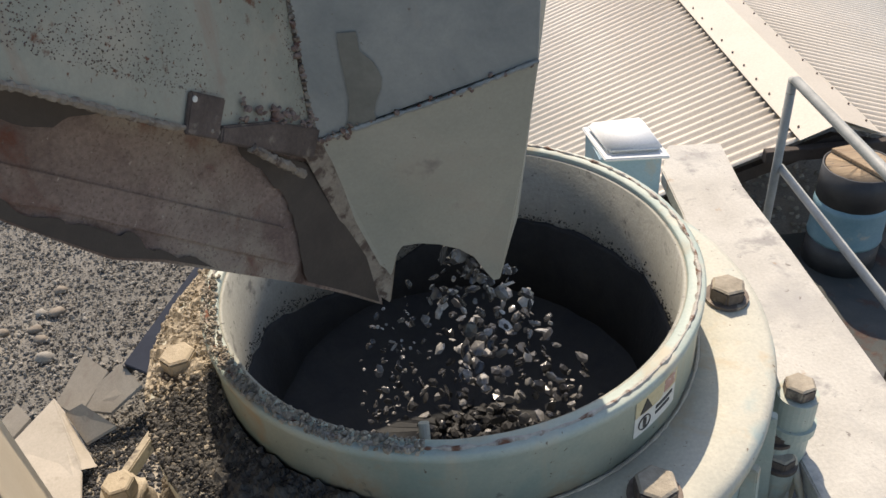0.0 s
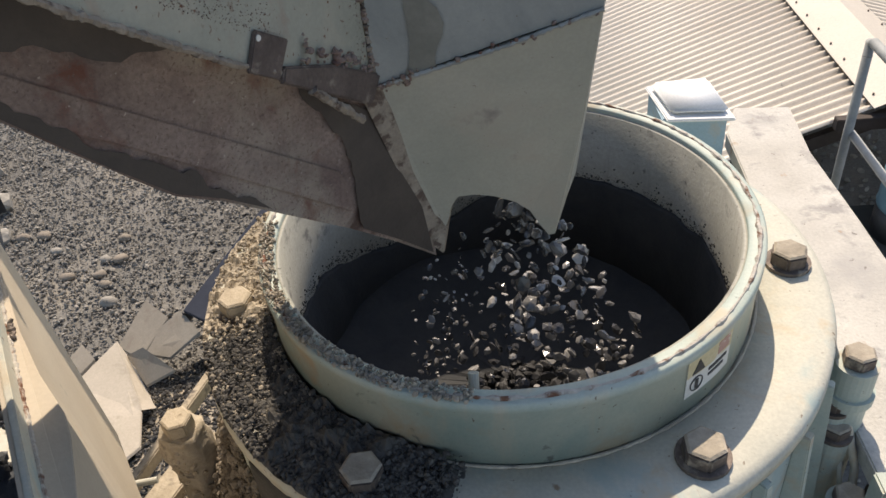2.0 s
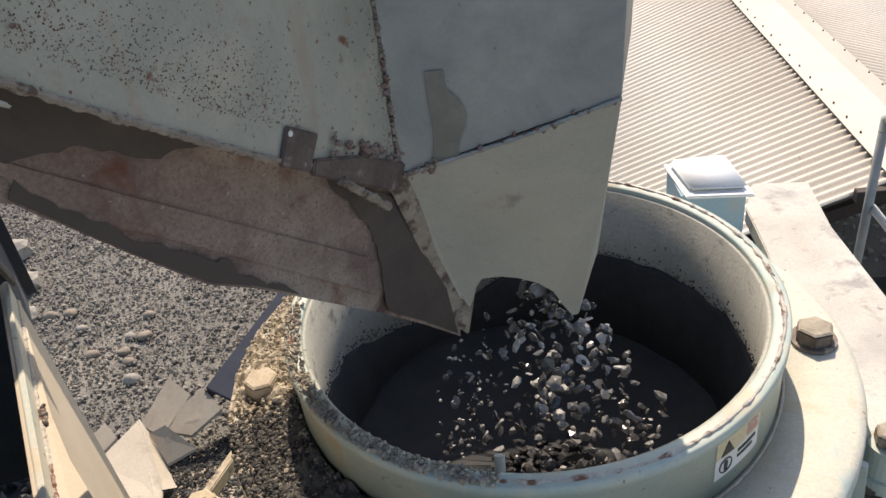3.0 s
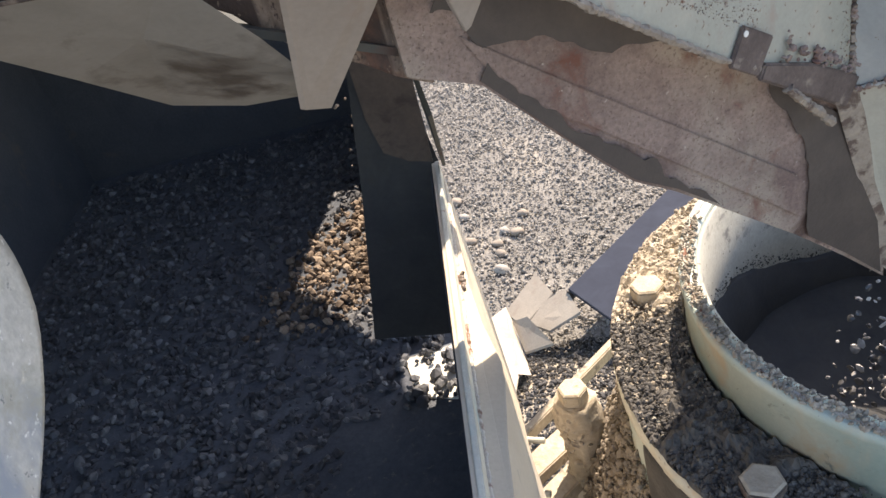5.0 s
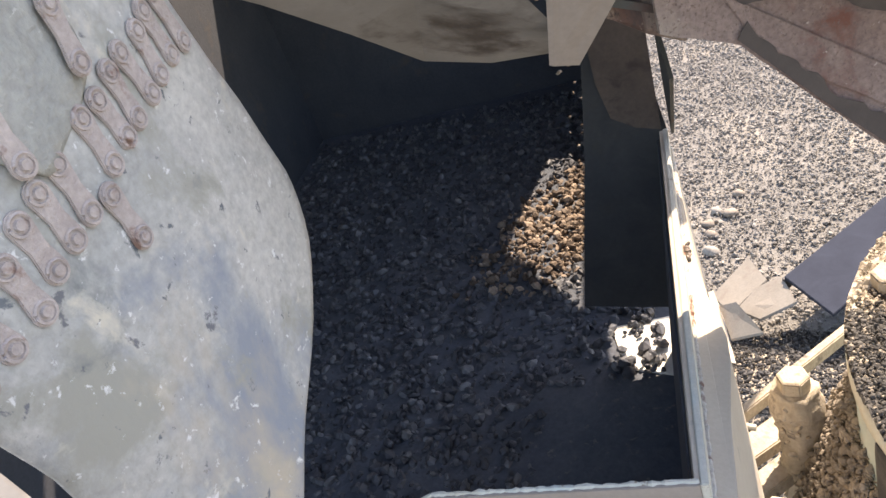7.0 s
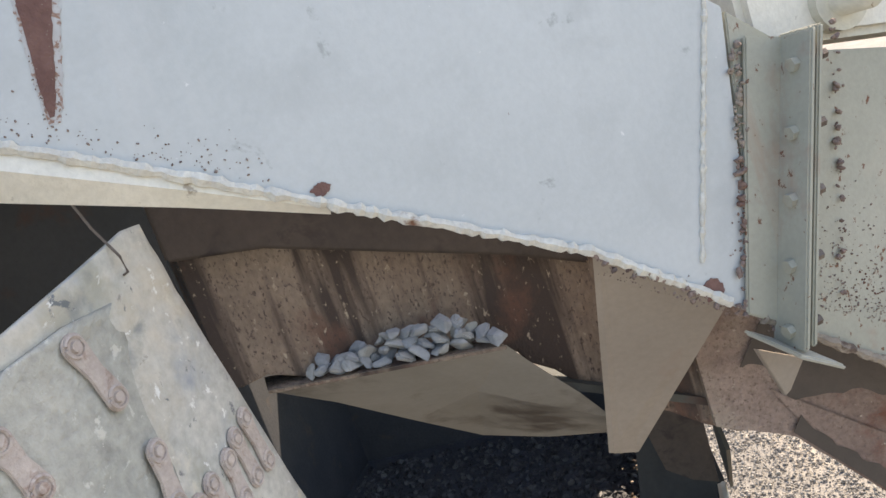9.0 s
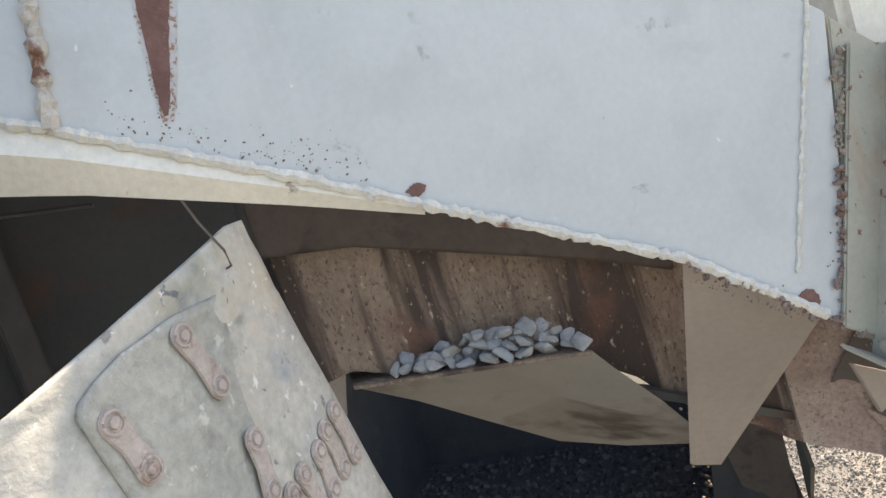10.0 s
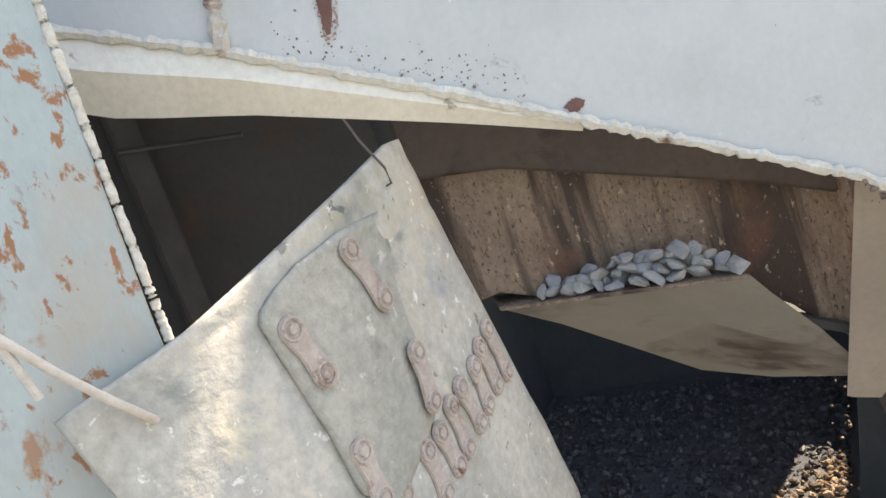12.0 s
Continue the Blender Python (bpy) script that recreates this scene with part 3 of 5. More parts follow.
# Dark grit; on the flange its colour also carries the feeder's shade.
dark_grit = surf("dark_shaded_grit", (0.048, 0.047, 0.045), (0.14, 0.132, 0.118), 14, 0.75, 0.0, 0.9, 70, (), vary=0.8, vlo=0.15)


def crust(name, a0, a1, height, material, label):
    bm, rows = bmesh.new(), []
    for i in range(181):
        a = radians(a0 + (a1 - a0) * i / 180 + 2.0 * noise.noise((i * 0.3, 4, a0)))
        row, thin = [], min(1.0, i / 40, (180 - i) / 40)
        for j in range(37):
            r = 0.606 + (0.786 - 0.606) * j / 36
            h = height * (1 - j / 36) ** 0.7 * math.sin(math.pi * (0.08 + 0.84 * i / 180)) ** 0.5 + 0.020 * noise.noise((r * 22, a * 14, 1.0)) + 0.014 * noise.noise((r * 60, a * 42, 2.0)) + 0.007 * noise.noise((r * 160, a * 110, 3.0))
            row.append(bm.verts.new((r * math.cos(a), r * math.sin(a), -0.193 + max(0.0, h * thin - 0.010 * (1 - thin)))))
        rows.append(row)
    for p, q in zip(rows, rows[1:]):
        for j in range(36):
            bm.faces.new((p[j], p[j + 1], q[j + 1], q[j]))
    tagged(part(name, bm, material, None), label, "dust", kind="stuff")


def grit_bed(name, n, a0, a1, size, material, seed, label, spread=1.3):
    g = np.random.default_rng(seed)
    a = np.radians(g.uniform(a0, a1, n) + g.normal(0, 2.0, n))
    r = 0.61 + 0.172 * g.random(n) ** spread
    c = np.stack([r * np.cos(a), r * np.sin(a), -0.188 + 0.03 * (0.787 - r) / 0.18 + 0.006 * g.random(n)], 1)
    tagged(part(name, stone_mass(c, 0.0018 + size * g.random(n) ** 3.4, seed), material), label, "grit", kind="stuff")


crust("dust_crust", 140, 207, 0.038, dirt, "tan dust caked on the crusher flange")
crust("grit_crust", 200, 264, 0.045, dark_grit, "dark grit caked on the crusher flange, darkened further for shade")
# Dark patch over the front of the shell below the flange.
shell_patch = lathe([(0.789, -0.235), (0.7905, -0.26), (0.7905, -0.72), (0.775, -0.72), (0.775, -0.235)], 60, 0.006, radians(222), radians(263))
part("shell_dark_patch", shell_patch, dark_grit, crusher, "dark patch down the front of the shell", True)
grit_bed("dust_pebbles", 2600, 140, 222, 0.0065, grit, 5, "tan pebbles and dust spilled on the flange")
grit_bed("grit_heap", 8200, 196, 256, 0.0085, dark_grit, 15, "loose dark grit spilled on the crusher flange, darkened further for shade", 1.1)
n = 900
a = np.radians(rng.uniform(178, 262, n))
r = rng.uniform(0.568, 0.604, n)
c = np.stack([r * np.cos(a), r * np.sin(a), 0.002 + 0.006 * rng.random(n)], 1)
tagged(part("rim_grit", stone_mass(c, 0.002 + 0.006 * rng.random(n) ** 2, 6), grit), "grey grit lying along the ring's rim", "grit", kind="stuff")

# stones pouring from the chute and heaped in the ring
n = 400
t = rng.random(n) ** 0.75
ang = rng.uniform(0, 2 * math.pi, n)
rad = (0.035 + 0.24 * t) * np.sqrt(rng.random(n))
c = np.stack([0.03 + 0.11 * t + rad * np.cos(ang) * 1.2, -0.19 + 0.10 * t + rad * np.sin(ang) * 0.85, 0.18 - 0.80 * t ** 1.2], 1)
sz = 0.008 + 0.015 * rng.random(n) ** 1.6
t2 = rng.random(120)
c = np.concatenate([c, np.stack([-0.11 - 0.10 * t2 + rng.normal(0, 0.034, 120), -0.20 + 0.08 * t2 + rng.normal(0, 0.04, 120), 0.05 - 0.52 * t2], 1)])
sz = np.concatenate([sz, 0.004 + 0.009 * rng.random(120) ** 2])
tagged(part("falling_stones", stone_mass(c, sz * 0.95, 8, False, 0.4), wet_stone), "wet black stones pouring from the chute into the ring", "stones", kind="stuff")
n = 1100
rr = 0.5 * np.sqrt(rng.random(n))
ang = rng.uniform(0, 2 * math.pi, n)
x, y = rr * np.cos(ang), rr * np.sin(ang)
c = np.stack([x, y, -0.67 + 0.14 * np.maximum(0, 1 - np.hypot(x - 0.06, y + 0.10) / 0.30)], 1)
tagged(part("stone_heap", stone_mass(c, 0.010 + 0.012 * rng.random(n), 9), heap_shade_stone), "heap of wet stones in the crusher bowl, coloured darker for shade", "stones", kind="stuff")
pin = part("steel_pin", rod((-0.085, -0.545, -0.10), (-0.084, -0.50, -0.02), 0.011, 12, w=0.003), cream)
pin["label"] = "short pale steel pin"
pin.parent = crusher
pin.matrix_parent_inverse = Matrix.Translation(-crusher.location)

# ---- feeder and its discharge chute ----
FO, FU, FN = Vector((-0.34, -0.566, 0)), Vector((0.47, 0.883, 0)), Vector((0.883, -0.47, 0))


def fb(s, d, z):
    """A place by its way along the feeder, out from its side plate, and its height."""
    v = FO + FU * s + FN * d
    return (v.x, v.y, z)


feeder = thing("inclined_feeder", fb(-0.6, -0.4, -0.6), "inclined steel feeder with grey side plate and rusty trough", "feeder")
low = [(-1.75, 1.80), (-1.227, 1.511), (-1.097, 1.448), (-0.923, 1.349), (-0.796, 1.273), (-0.59, 1.152), (-0.46, 1.045)]
# Top edge dips out of view so a sun spot reaches the flap.
top = [(-0.375, 1.34), (-0.43, 1.385), (-0.62, 1.475), (-0.80, 1.530), (-0.90, 1.545), (-1.10, 1.63), (-1.75, 2.05)]
part("side_plate", slab([fb(s, 0, z) for s, z in low + [(-0.43, 1.02)] + top], -FN * 0.008, 0.0015), paint_grey, feeder, "smooth blue-grey painted side plate")
low2 = [(-0.428, 1.012), (-0.248, 0.868), (-0.054, 0.722), (0.10, 0.625), (0.258, 0.535)]
part("side_plate", slab([fb(s, 0, z) for s, z in low2 + [(0.262, 1.12), (-0.30, 1.27), (-0.373, 1.335)]], -FN * 0.008, 0.0015), paint_green, feeder, "green-grey plate with rust streaks")
weld_cream = surf("painted_weld", (0.55, 0.53, 0.47), (0.68, 0.66, 0.58), 40, 0.8, 0.0, 0.6, 150, [(RUST, 14, 0.66, 0.72, 0.9)], grain_mix=0.35)
weld("weld_bead", [fb(s, 0.002, z + 0.003) for s, z in low], 0.0055, feeder, weld_cream)
weld("weld_bead", [fb(s, 0.003, z + 0.004) for s, z in low2], 0.0055, feeder, crust_mat)
weld("weld_bead", [fb(-0.478, 0.001, 1.10), fb(-0.391, 0.001, 1.36)], 0.003, feeder, weld_cream)
weld("weld_bead", [fb(-1.097, 0.002, 1.448), fb(-1.03, 0.002, 1.80)], 0.007, feeder)
weld("weld_bead", [fb(0.262, 0.002, 0.55), fb(0.262, 0.002, 1.1)], 0.006, feeder, crust_mat)
# curved lip under the left of the plate
bm = bmesh.new()
prev = None
for i in range(25):
    s = -1.75 + (1.75 - 0.82) * i / 24
    z = float(np.interp(s, [p[0] for p in low], [p[1] for p in low]))
    k = min(1.0, (-0.80 - s) / 0.40)
    row = [bm.verts.new(fb(s, d, zz)) for d, zz in ((0.001, z), (0.012 * k, z - 0.03 * k), (-0.01, z - 0.068 * k - 0.004), (-0.022, z - 0.066 * k - 0.002), (-0.004, z - 0.026 * k), (-0.010, z))]
    if prev:
        for j in range(6):
            bm.faces.new((prev[j], row[j], row[(j + 1) % 6], prev[(j + 1) % 6]))
    prev = row
part("lip", bm, lip_mat, feeder, "cream curved lower lip")
# Unseen plate and bar added to shade the flap around one sun spot.
part("flap_shade_plate", slab([fb(-0.66, -0.35, 1.62), fb(-0.08, -0.35, 1.62), fb(-0.08, -0.35, 2.57), fb(-0.20, -0.35, 2.54), fb(-0.30, -0.35, 2.47), fb(-0.42, -0.35, 2.34), fb(-0.66, -0.35, 2.32)], -FN * 0.01), dark_steel, feeder)
part("flap_shade_bar", slab([fb(-0.50, -0.35, 2.74), fb(-0.215, -0.35, 2.71), fb(-0.170, -0.35, 2.65), fb(0.02, -0.35, 2.68), fb(0.02, -0.35, 3.1), fb(-0.50, -0.35, 3.1)], -FN * 0.02), dark_steel, feeder)
# rust runs and patches that stand on the paint
def rust_run(s0, z0, s1, z1, w):
    """A ragged streak that narrows to its tip."""
    left, right = [], []
    for i in range(61):
        f = i / 60
        s_, z_ = s0 + (s1 - s0) * f, z0 + (z1 - z0) * f
        k = w * (0.12 + 1.0 * min(1.0, f * 2.2) ** 0.7) * (1 + 0.18 * noise.noise((f * 9, 3, 1)))
        left.append(fb(s_ - k + 0.0016 * noise.noise((f * 50, 1, 0)), 0.0012, z_))
        right.append(fb(s_ + k + 0.0016 * noise.noise((f * 50, 9, 0)), 0.0012, z_))
    part("rust_run", slab(left + right[::-1], -FN * 0.001), rust_dark, feeder, "rust streak on the paint")
    ls, rs = [], []
    for i in range(91):
        f = i / 90
        s_, z_ = s0 + (s1 - s0) * f, z0 - 0.006 + (z1 - z0) * f
        k = w * (0.30 + 1.15 * min(1.0, f * 2.2) ** 0.7)
        ls.append(fb(s_ - k + 0.004 * noise.noise((f * 70, 21, 0)), 0.0006, z_))
        rs.append(fb(s_ + k + 0.004 * noise.noise((f * 70, 29, 0)), 0.0006, z_))
    part("rust_halo", slab(ls + rs[::-1], -FN * 0.0004), rust_halo, feeder, "pale rust bleeding into the paint")
    n = 260
    f = np.random.default_rng(3).random(n)
    side = np.random.default_rng(4).choice([-1, 1], n) * (0.6 + np.abs(np.random.default_rng(5).normal(0, 0.35, n)))
    c = [fb(s0 + (s1 - s0) * a + w * (0.45 + 0.6 * a) * b, 0.0006, z0 + (z1 - z0) * a) for a, b in zip(f, side)]
    part("rust_speckle", stone_mass(c, [0.0009] * n, 6), rust_plate, feeder)["kind"] = "stuff"


rust_dark = surf("dark_rust_streak", (0.13, 0.065, 0.055), (0.20, 0.11, 0.09), 40, 0.9, 0, 0.5, 200)
rust_halo = surf("rust_bleed", (0.43, 0.42, 0.41), (0.48, 0.485, 0.485), 40, 0.8, 0, 0.2, 160, [((0.26, 0.16, 0.12), 130, 0.53, 0.60, 0.9)])
rust_run(-1.006, 1.434, -0.93, 1.75, 0.0155)
rg = np.random.default_rng(9)
c = [fb(a, 0.0006, float(np.interp(a, [p[0] for p in low], [p[1] for p in low])) + 0.012 + b) for a, b in zip(rg.uniform(-1.05, -0.86, 110), np.abs(rg.normal(0, 0.016, 110)))]
c += [fb(a, 0.0006, 0.733 - 0.72 * a + 0.01 + b) for a, b in zip(rg.uniform(-0.36, 0.0, 420), np.abs(rg.normal(0, 0.035, 420)))]
c += [fb(a, 0.0006, 0.733 - 0.72 * a + 0.008 + b) for a, b in zip(rg.uniform(-0.40, 0.05, 1500), np.abs(rg.normal(0, 0.075, 1500)))]
c += [fb(0.25 - np.abs(b), 0.0006, a) for a, b in zip(rg.uniform(0.58, 1.0, 260), rg.normal(0, 0.012, 260))]
c += [fb(a, 0.0006, 1.02 - 0.75 * (a + 0.46) + 0.012 + b) for a, b in zip(rg.uniform(-0.60, -0.40, 130), np.abs(rg.normal(0, 0.012, 130)))]
part("rust_speckle", stone_mass(c, 0.0005 + 0.0011 * rg.random(len(c)) ** 2, 12), rust_plate, feeder, "rust specks above the weld")["kind"] = "stuff"
part("rust_patch", slab([fb(-0.822 + (0.009 + 0.004 * noise.noise((math.cos(t) * 2, math.sin(t) * 2, 6))) * math.cos(t), 0.0014, 1.305 + (0.006 + 0.003 * noise.noise((math.cos(t) * 3, math.sin(t) * 3, 2))) * math.sin(t)) for t in [2 * math.pi * k / 30 for k in range(30)]], -FN * 0.001), rust_dark, feeder)
# bolted angle joint
part("joint_strip", slab([fb(-0.448, 0.002, 1.03), fb(-0.412, 0.002, 1.004), fb(-0.318, 0.002, 1.290), fb(-0.364, 0.002, 1.305)], FN * 0.006, 0.002), paint_green, feeder, "green joint strip")
ang = part("joint_angle", slab([fb(-0.425, 0.002, 0.985), fb(-0.322, 0.002, 1.293), fb(-0.322, 0.052, 1.293), fb(-0.425, 0.052, 0.985)], FU * 0.007, 0.002), paint_green, feeder, "green angle iron flange")
part("joint_angle", slab([fb(-0.413, 0.002, 0.985), fb(-0.310, 0.002, 1.293), fb(-0.310, 0.049, 1.293), fb(-0.413, 0.049, 0.985)], FU * 0.007, 0.002), paint_green, feeder)
for i in range(5):
    k = 0.06 + i * 0.21
    s, z = -0.425 + 0.103 * k, 0.985 + 0.308 * k
    p = part("bolt", rod(fb(s - 0.007, 0.030, z), fb(s + 0.001, 0.030, z), 0.0075, 6), paint_green, ang)
    part("bolt", rod(fb(s + 0.018, 0.034, z), fb(s + 0.034, 0.034, z), 0.0055, 6), hex_mat, ang)
part("joint_foot", slab([fb(-0.455, 0.0, 1.015), fb(-0.43, 0.052, 0.985), fb(-0.385, 0.056, 0.955), fb(-0.40, 0.0, 0.975)], (0, 0, -0.006), 0.002), paint_front, feeder)
part("fin", slab([fb(-0.43, -0.03, 0.975), fb(-0.36, -0.05, 0.93), fb(-0.385, -0.055, 0.898), fb(-0.395, -0.052, 0.896)], FN * 0.007, 0.001), shade_tan, feeder, "small triangular fin")
rust_bits = np.random.default_rng(83)
c = [fb(-0.448 + 0.076 * a + 0.004 * rust_bits.normal(), 0.004, 1.03 + 0.275 * a) for a in rust_bits.random(150)] + [fb(-0.325 + 0.076 * a + 0.004 * rust_bits.normal(), 0.004, 1.0 + 0.29 * a) for a in rust_bits.random(60)] + [fb(-0.60 + 0.20 * a, 0.004, 1.155 - 0.165 * a + 0.006 * rust_bits.normal()) for a in rust_bits.random(90)]
part("rust_crust", stone_mass(c, 0.0012 + 0.0045 * rust_bits.random(len(c)) ** 2.5, 84), rust_plate, feeder, "rust crust along the joint welds")["kind"] = "stuff"
part("rust_patch", slab([fb(-0.475 + (0.013 + 0.006 * noise.noise((math.cos(t) * 3, math.sin(t) * 3, 16))) * math.cos(t), 0.0014, 1.068 + (0.012 + 0.006 * noise.noise((math.cos(t) * 3, math.sin(t) * 3, 12))) * math.sin(t)) for t in [2 * math.pi * k / 30 for k in range(30)]], -FN * 0.001), rust_dark, feeder)
# rusty trough below
# Carried up out of view to keep sun off the flap.
part("trough_side", slab([fb(-0.985, -0.24, 1.125), fb(-0.964, -0.24, 1.105), fb(-0.928, -0.24, 1.108), fb(-0.872, -0.24, 1.08), fb(-0.626, -0.24, 1.010), fb(-0.617, -0.24, 0.990), fb(-0.585, -0.24, 0.965), fb(-0.560, -0.24, 0.934), fb(-0.519, -0.24, 0.892), fb(-0.447, -0.235, 0.842), fb(-0.408, -0.225, 0.808), fb(-0.368, -0.20, 0.785), fb(-0.368, -0.20, 1.25), fb(-0.50, -0.235, 1.42), fb(-0.60, -0.24, 1.75), fb(-0.985, -0.24, 2.0)], -FN * 0.010, 0.002), rust_inner, feeder, "rusty brown trough side")
# Dark brown strip laid over the upper half of the trough side.
part("trough_dark_overlay", slab([fb(-0.985, -0.236, 1.275), fb(-0.88, -0.236, 1.252), fb(-0.60, -0.236, 1.135), fb(-0.50, -0.236, 1.085), fb(-0.50, -0.236, 1.25), fb(-0.985, -0.236, 1.55)], FN * 0.012, 0.003), brown_steel, feeder, "dark overlay on the upper half of the trough side")
# Trough end coloured near-black to match the dark under the feeder.
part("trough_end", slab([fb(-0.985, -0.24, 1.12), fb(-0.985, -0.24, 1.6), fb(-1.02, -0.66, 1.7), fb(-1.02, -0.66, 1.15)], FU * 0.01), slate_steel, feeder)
CA, CB = Vector((-0.67, -0.80, 0)), Vector((-0.15, -0.25, 0))
CU = (CB - CA).normalized()
CN = Vector((CU.y, -CU.x, 0))


def tc(s, d, z):
    v = CA + CU * s + CN * d
    return (v.x, v.y, z)


base = [(-0.05, 0.815), (0.05, 0.765), (0.178, 0.606), (0.253, 0.520), (0.325, 0.470), (0.547, 0.283), (0.658, 0.180), (0.752, 0.086)]
edge = []
for (s0, z0), (s1, z1) in zip(base, base[1:]):
    k = max(2, int((s1 - s0) / 0.02))
    for i in range(k):
        f = i / k
        edge.append((s0 + (s1 - s0) * f, z0 + (z1 - z0) * f + (0.010 * noise.noise(((s0 + (s1 - s0) * f) * 24, 3, 0)) if 0.02 < s0 + f < 0.35 else 0.0)))
edge.append(base[-1])
part("trough_side", slab([tc(s, 0, z) for s, z in edge + [(0.752, 0.44), (0.30, 0.78), (-0.05, 1.10)]], -CN * 0.010), rust_plate, feeder, "rusted trough side with a ragged lower edge")
part("cover_strip", slab([tc(0.03, 0.001, 0.845), tc(0.09, 0.001, 0.725), tc(0.20, 0.001, 0.640), tc(0.558, 0.001, 0.318), tc(0.565, 0.001, 0.36), tc(0.548, 0.001, 0.41), tc(0.20, 0.001, 0.70)], CN * 0.004, 0.001), rust_plate, feeder, "rusty patch strip")
def ragged(lo, hi, name, out):
    """A thin stain between two lines of (along, height), its upper line ragged."""
    pts = [tc(s, out, z) for s, z in lo]
    for (s0, z0), (s1, z1) in zip(hi, hi[1:]):
        for i in range(12):
            f = i / 12
            s_, z_ = s0 + (s1 - s0) * f, z0 + (z1 - z0) * f
            pts.append(tc(s_ + 0.010 * noise.noise((s_ * 40, z_ * 40, 5)), out, z_ + 0.022 * noise.noise((s_ * 26, z_ * 26, 2))))
    part(name, slab(pts, CN * 0.001), wet_rust, feeder)


wet_rust = surf("wet_dark_rust", (0.045, 0.036, 0.032), (0.075, 0.060, 0.050), 14, 0.6, 0, 0.3, 120)
ragged([(0.045, 0.775), (0.178, 0.612), (0.253, 0.527), (0.325, 0.478), (0.40, 0.415)], [(0.38, 0.435), (0.30, 0.53), (0.22, 0.60), (0.15, 0.68), (0.05, 0.80)], "wet_stain", 0.0056)
ragged([(0.575, 0.268), (0.658, 0.19), (0.74, 0.105), (0.70, 0.44), (0.50, 0.60)], [(0.50, 0.585), (0.565, 0.47), (0.575, 0.37), (0.570, 0.29)], "wet_stain", 0.0056)
ragged([(0.40, 0.70), (0.05, 0.95)], [(0.0, 0.90), (0.06, 0.83), (0.14, 0.80), (0.24, 0.75), (0.34, 0.73), (0.40, 0.69)], "wet_stain", 0.0056)
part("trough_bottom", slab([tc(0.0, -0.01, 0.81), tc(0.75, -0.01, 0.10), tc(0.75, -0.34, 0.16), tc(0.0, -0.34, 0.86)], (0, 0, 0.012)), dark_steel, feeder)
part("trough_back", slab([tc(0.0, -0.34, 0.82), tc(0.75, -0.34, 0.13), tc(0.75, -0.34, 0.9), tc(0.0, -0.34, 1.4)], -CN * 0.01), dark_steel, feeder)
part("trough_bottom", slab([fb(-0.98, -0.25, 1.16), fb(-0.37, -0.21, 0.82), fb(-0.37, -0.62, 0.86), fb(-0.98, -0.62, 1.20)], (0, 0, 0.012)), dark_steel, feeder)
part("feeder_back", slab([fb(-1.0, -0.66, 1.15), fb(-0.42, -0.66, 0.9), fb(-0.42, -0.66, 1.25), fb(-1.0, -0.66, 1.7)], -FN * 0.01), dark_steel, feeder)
# discharge chute front
front_back = (0.004, 0.012, 0.0)
part("chute_front_upper", slab([(-0.213, -0.339, 0.538), (0.175, -0.326, 0.641), (0.197, -0.325, 1.15), (-0.213, -0.339, 1.15)], front_back, 0.0015), paint_slate, feeder, "slate-grey upper chute front")
part("chute_front_lower", slab([(-0.209, -0.340, 0.533), (0.175, -0.327, 0.638), (0.151, -0.277, 0.402), (0.129, -0.241, 0.222), (0.103, -0.222, 0.100), (0.090, -0.222, 0.098), (0.074, -0.226, 0.125), (0.050, -0.235, 0.175), (0.020, -0.243, 0.205), (-0.020, -0.252, 0.228), (-0.060, -0.258, 0.240), (-0.095, -0.262, 0.240), (-0.110, -0.258, 0.215), (-0.128, -0.245, 0.150), (-0.139, -0.237, 0.088)], front_back, 0.0012), paint_front, feeder, "worn beige-grey lower chute front")
weld("weld_bead", [(-0.209, -0.344, 0.538), (0.0, -0.337, 0.588), (0.175, -0.332, 0.641)], 0.004, feeder, paint_slate)
part("chute_left_edge", slab([(-0.236, -0.362, 0.520), (-0.208, -0.346, 0.545), (-0.150, -0.275, 0.330), (-0.118, -0.245, 0.180), (-0.139, -0.243, 0.080), (-0.165, -0.268, 0.130), (-0.200, -0.310, 0.330)], (0.004, 0.012, 0), 0.002), crust_mat, feeder, "crusted rusty chute edge")
part("seam_strip", slab([(-0.21, -0.326, 0.525), (0.172, -0.312, 0.625), (0.172, -0.312, 0.66), (-0.21, -0.326, 0.56)], (0.0, 0.004, 0.0)), dark_steel, feeder)
part("chute_side", slab([(0.175, -0.314, 0.641), (0.197, -0.313, 1.15), (0.30, 0.15, 1.15), (0.26, 0.10, 0.60), (0.17, -0.02, 0.12), (0.103, -0.210, 0.10)], (-0.010, 0.0, 0), 0.0012), paint_front, feeder)
part("chute_back", slab([(0.29, 0.16, 1.15), (0.16, 0.02, 0.2), (-0.30, 0.05, 0.2), (-0.35, 0.18, 1.15)], (0, 0.012, 0)), dark_steel, feeder)
lug_mat = surf("dark_rust_lug", (0.085, 0.064, 0.054), (0.165, 0.125, 0.105), 12, 0.9, 0.0, 0.8, 120, [((0.27, 0.225, 0.18), 16, 0.58, 0.68, 0.9)], grain_mix=0.5)
lug = part("lug_plate", slab([fb(s_, 0.001, z_) for s_, z_ in [(-0.026, 0.698), (0.03, 0.66), (0.066, 0.708), (0.006, 0.748)]], FN * 0.008, 0.002), lug_mat, feeder, "rusty lug plate")
part("hole_plug", rod(fb(0.006, 0.008, 0.736), fb(0.006, 0.0105, 0.736), 0.0045, 12), label_white, lug)
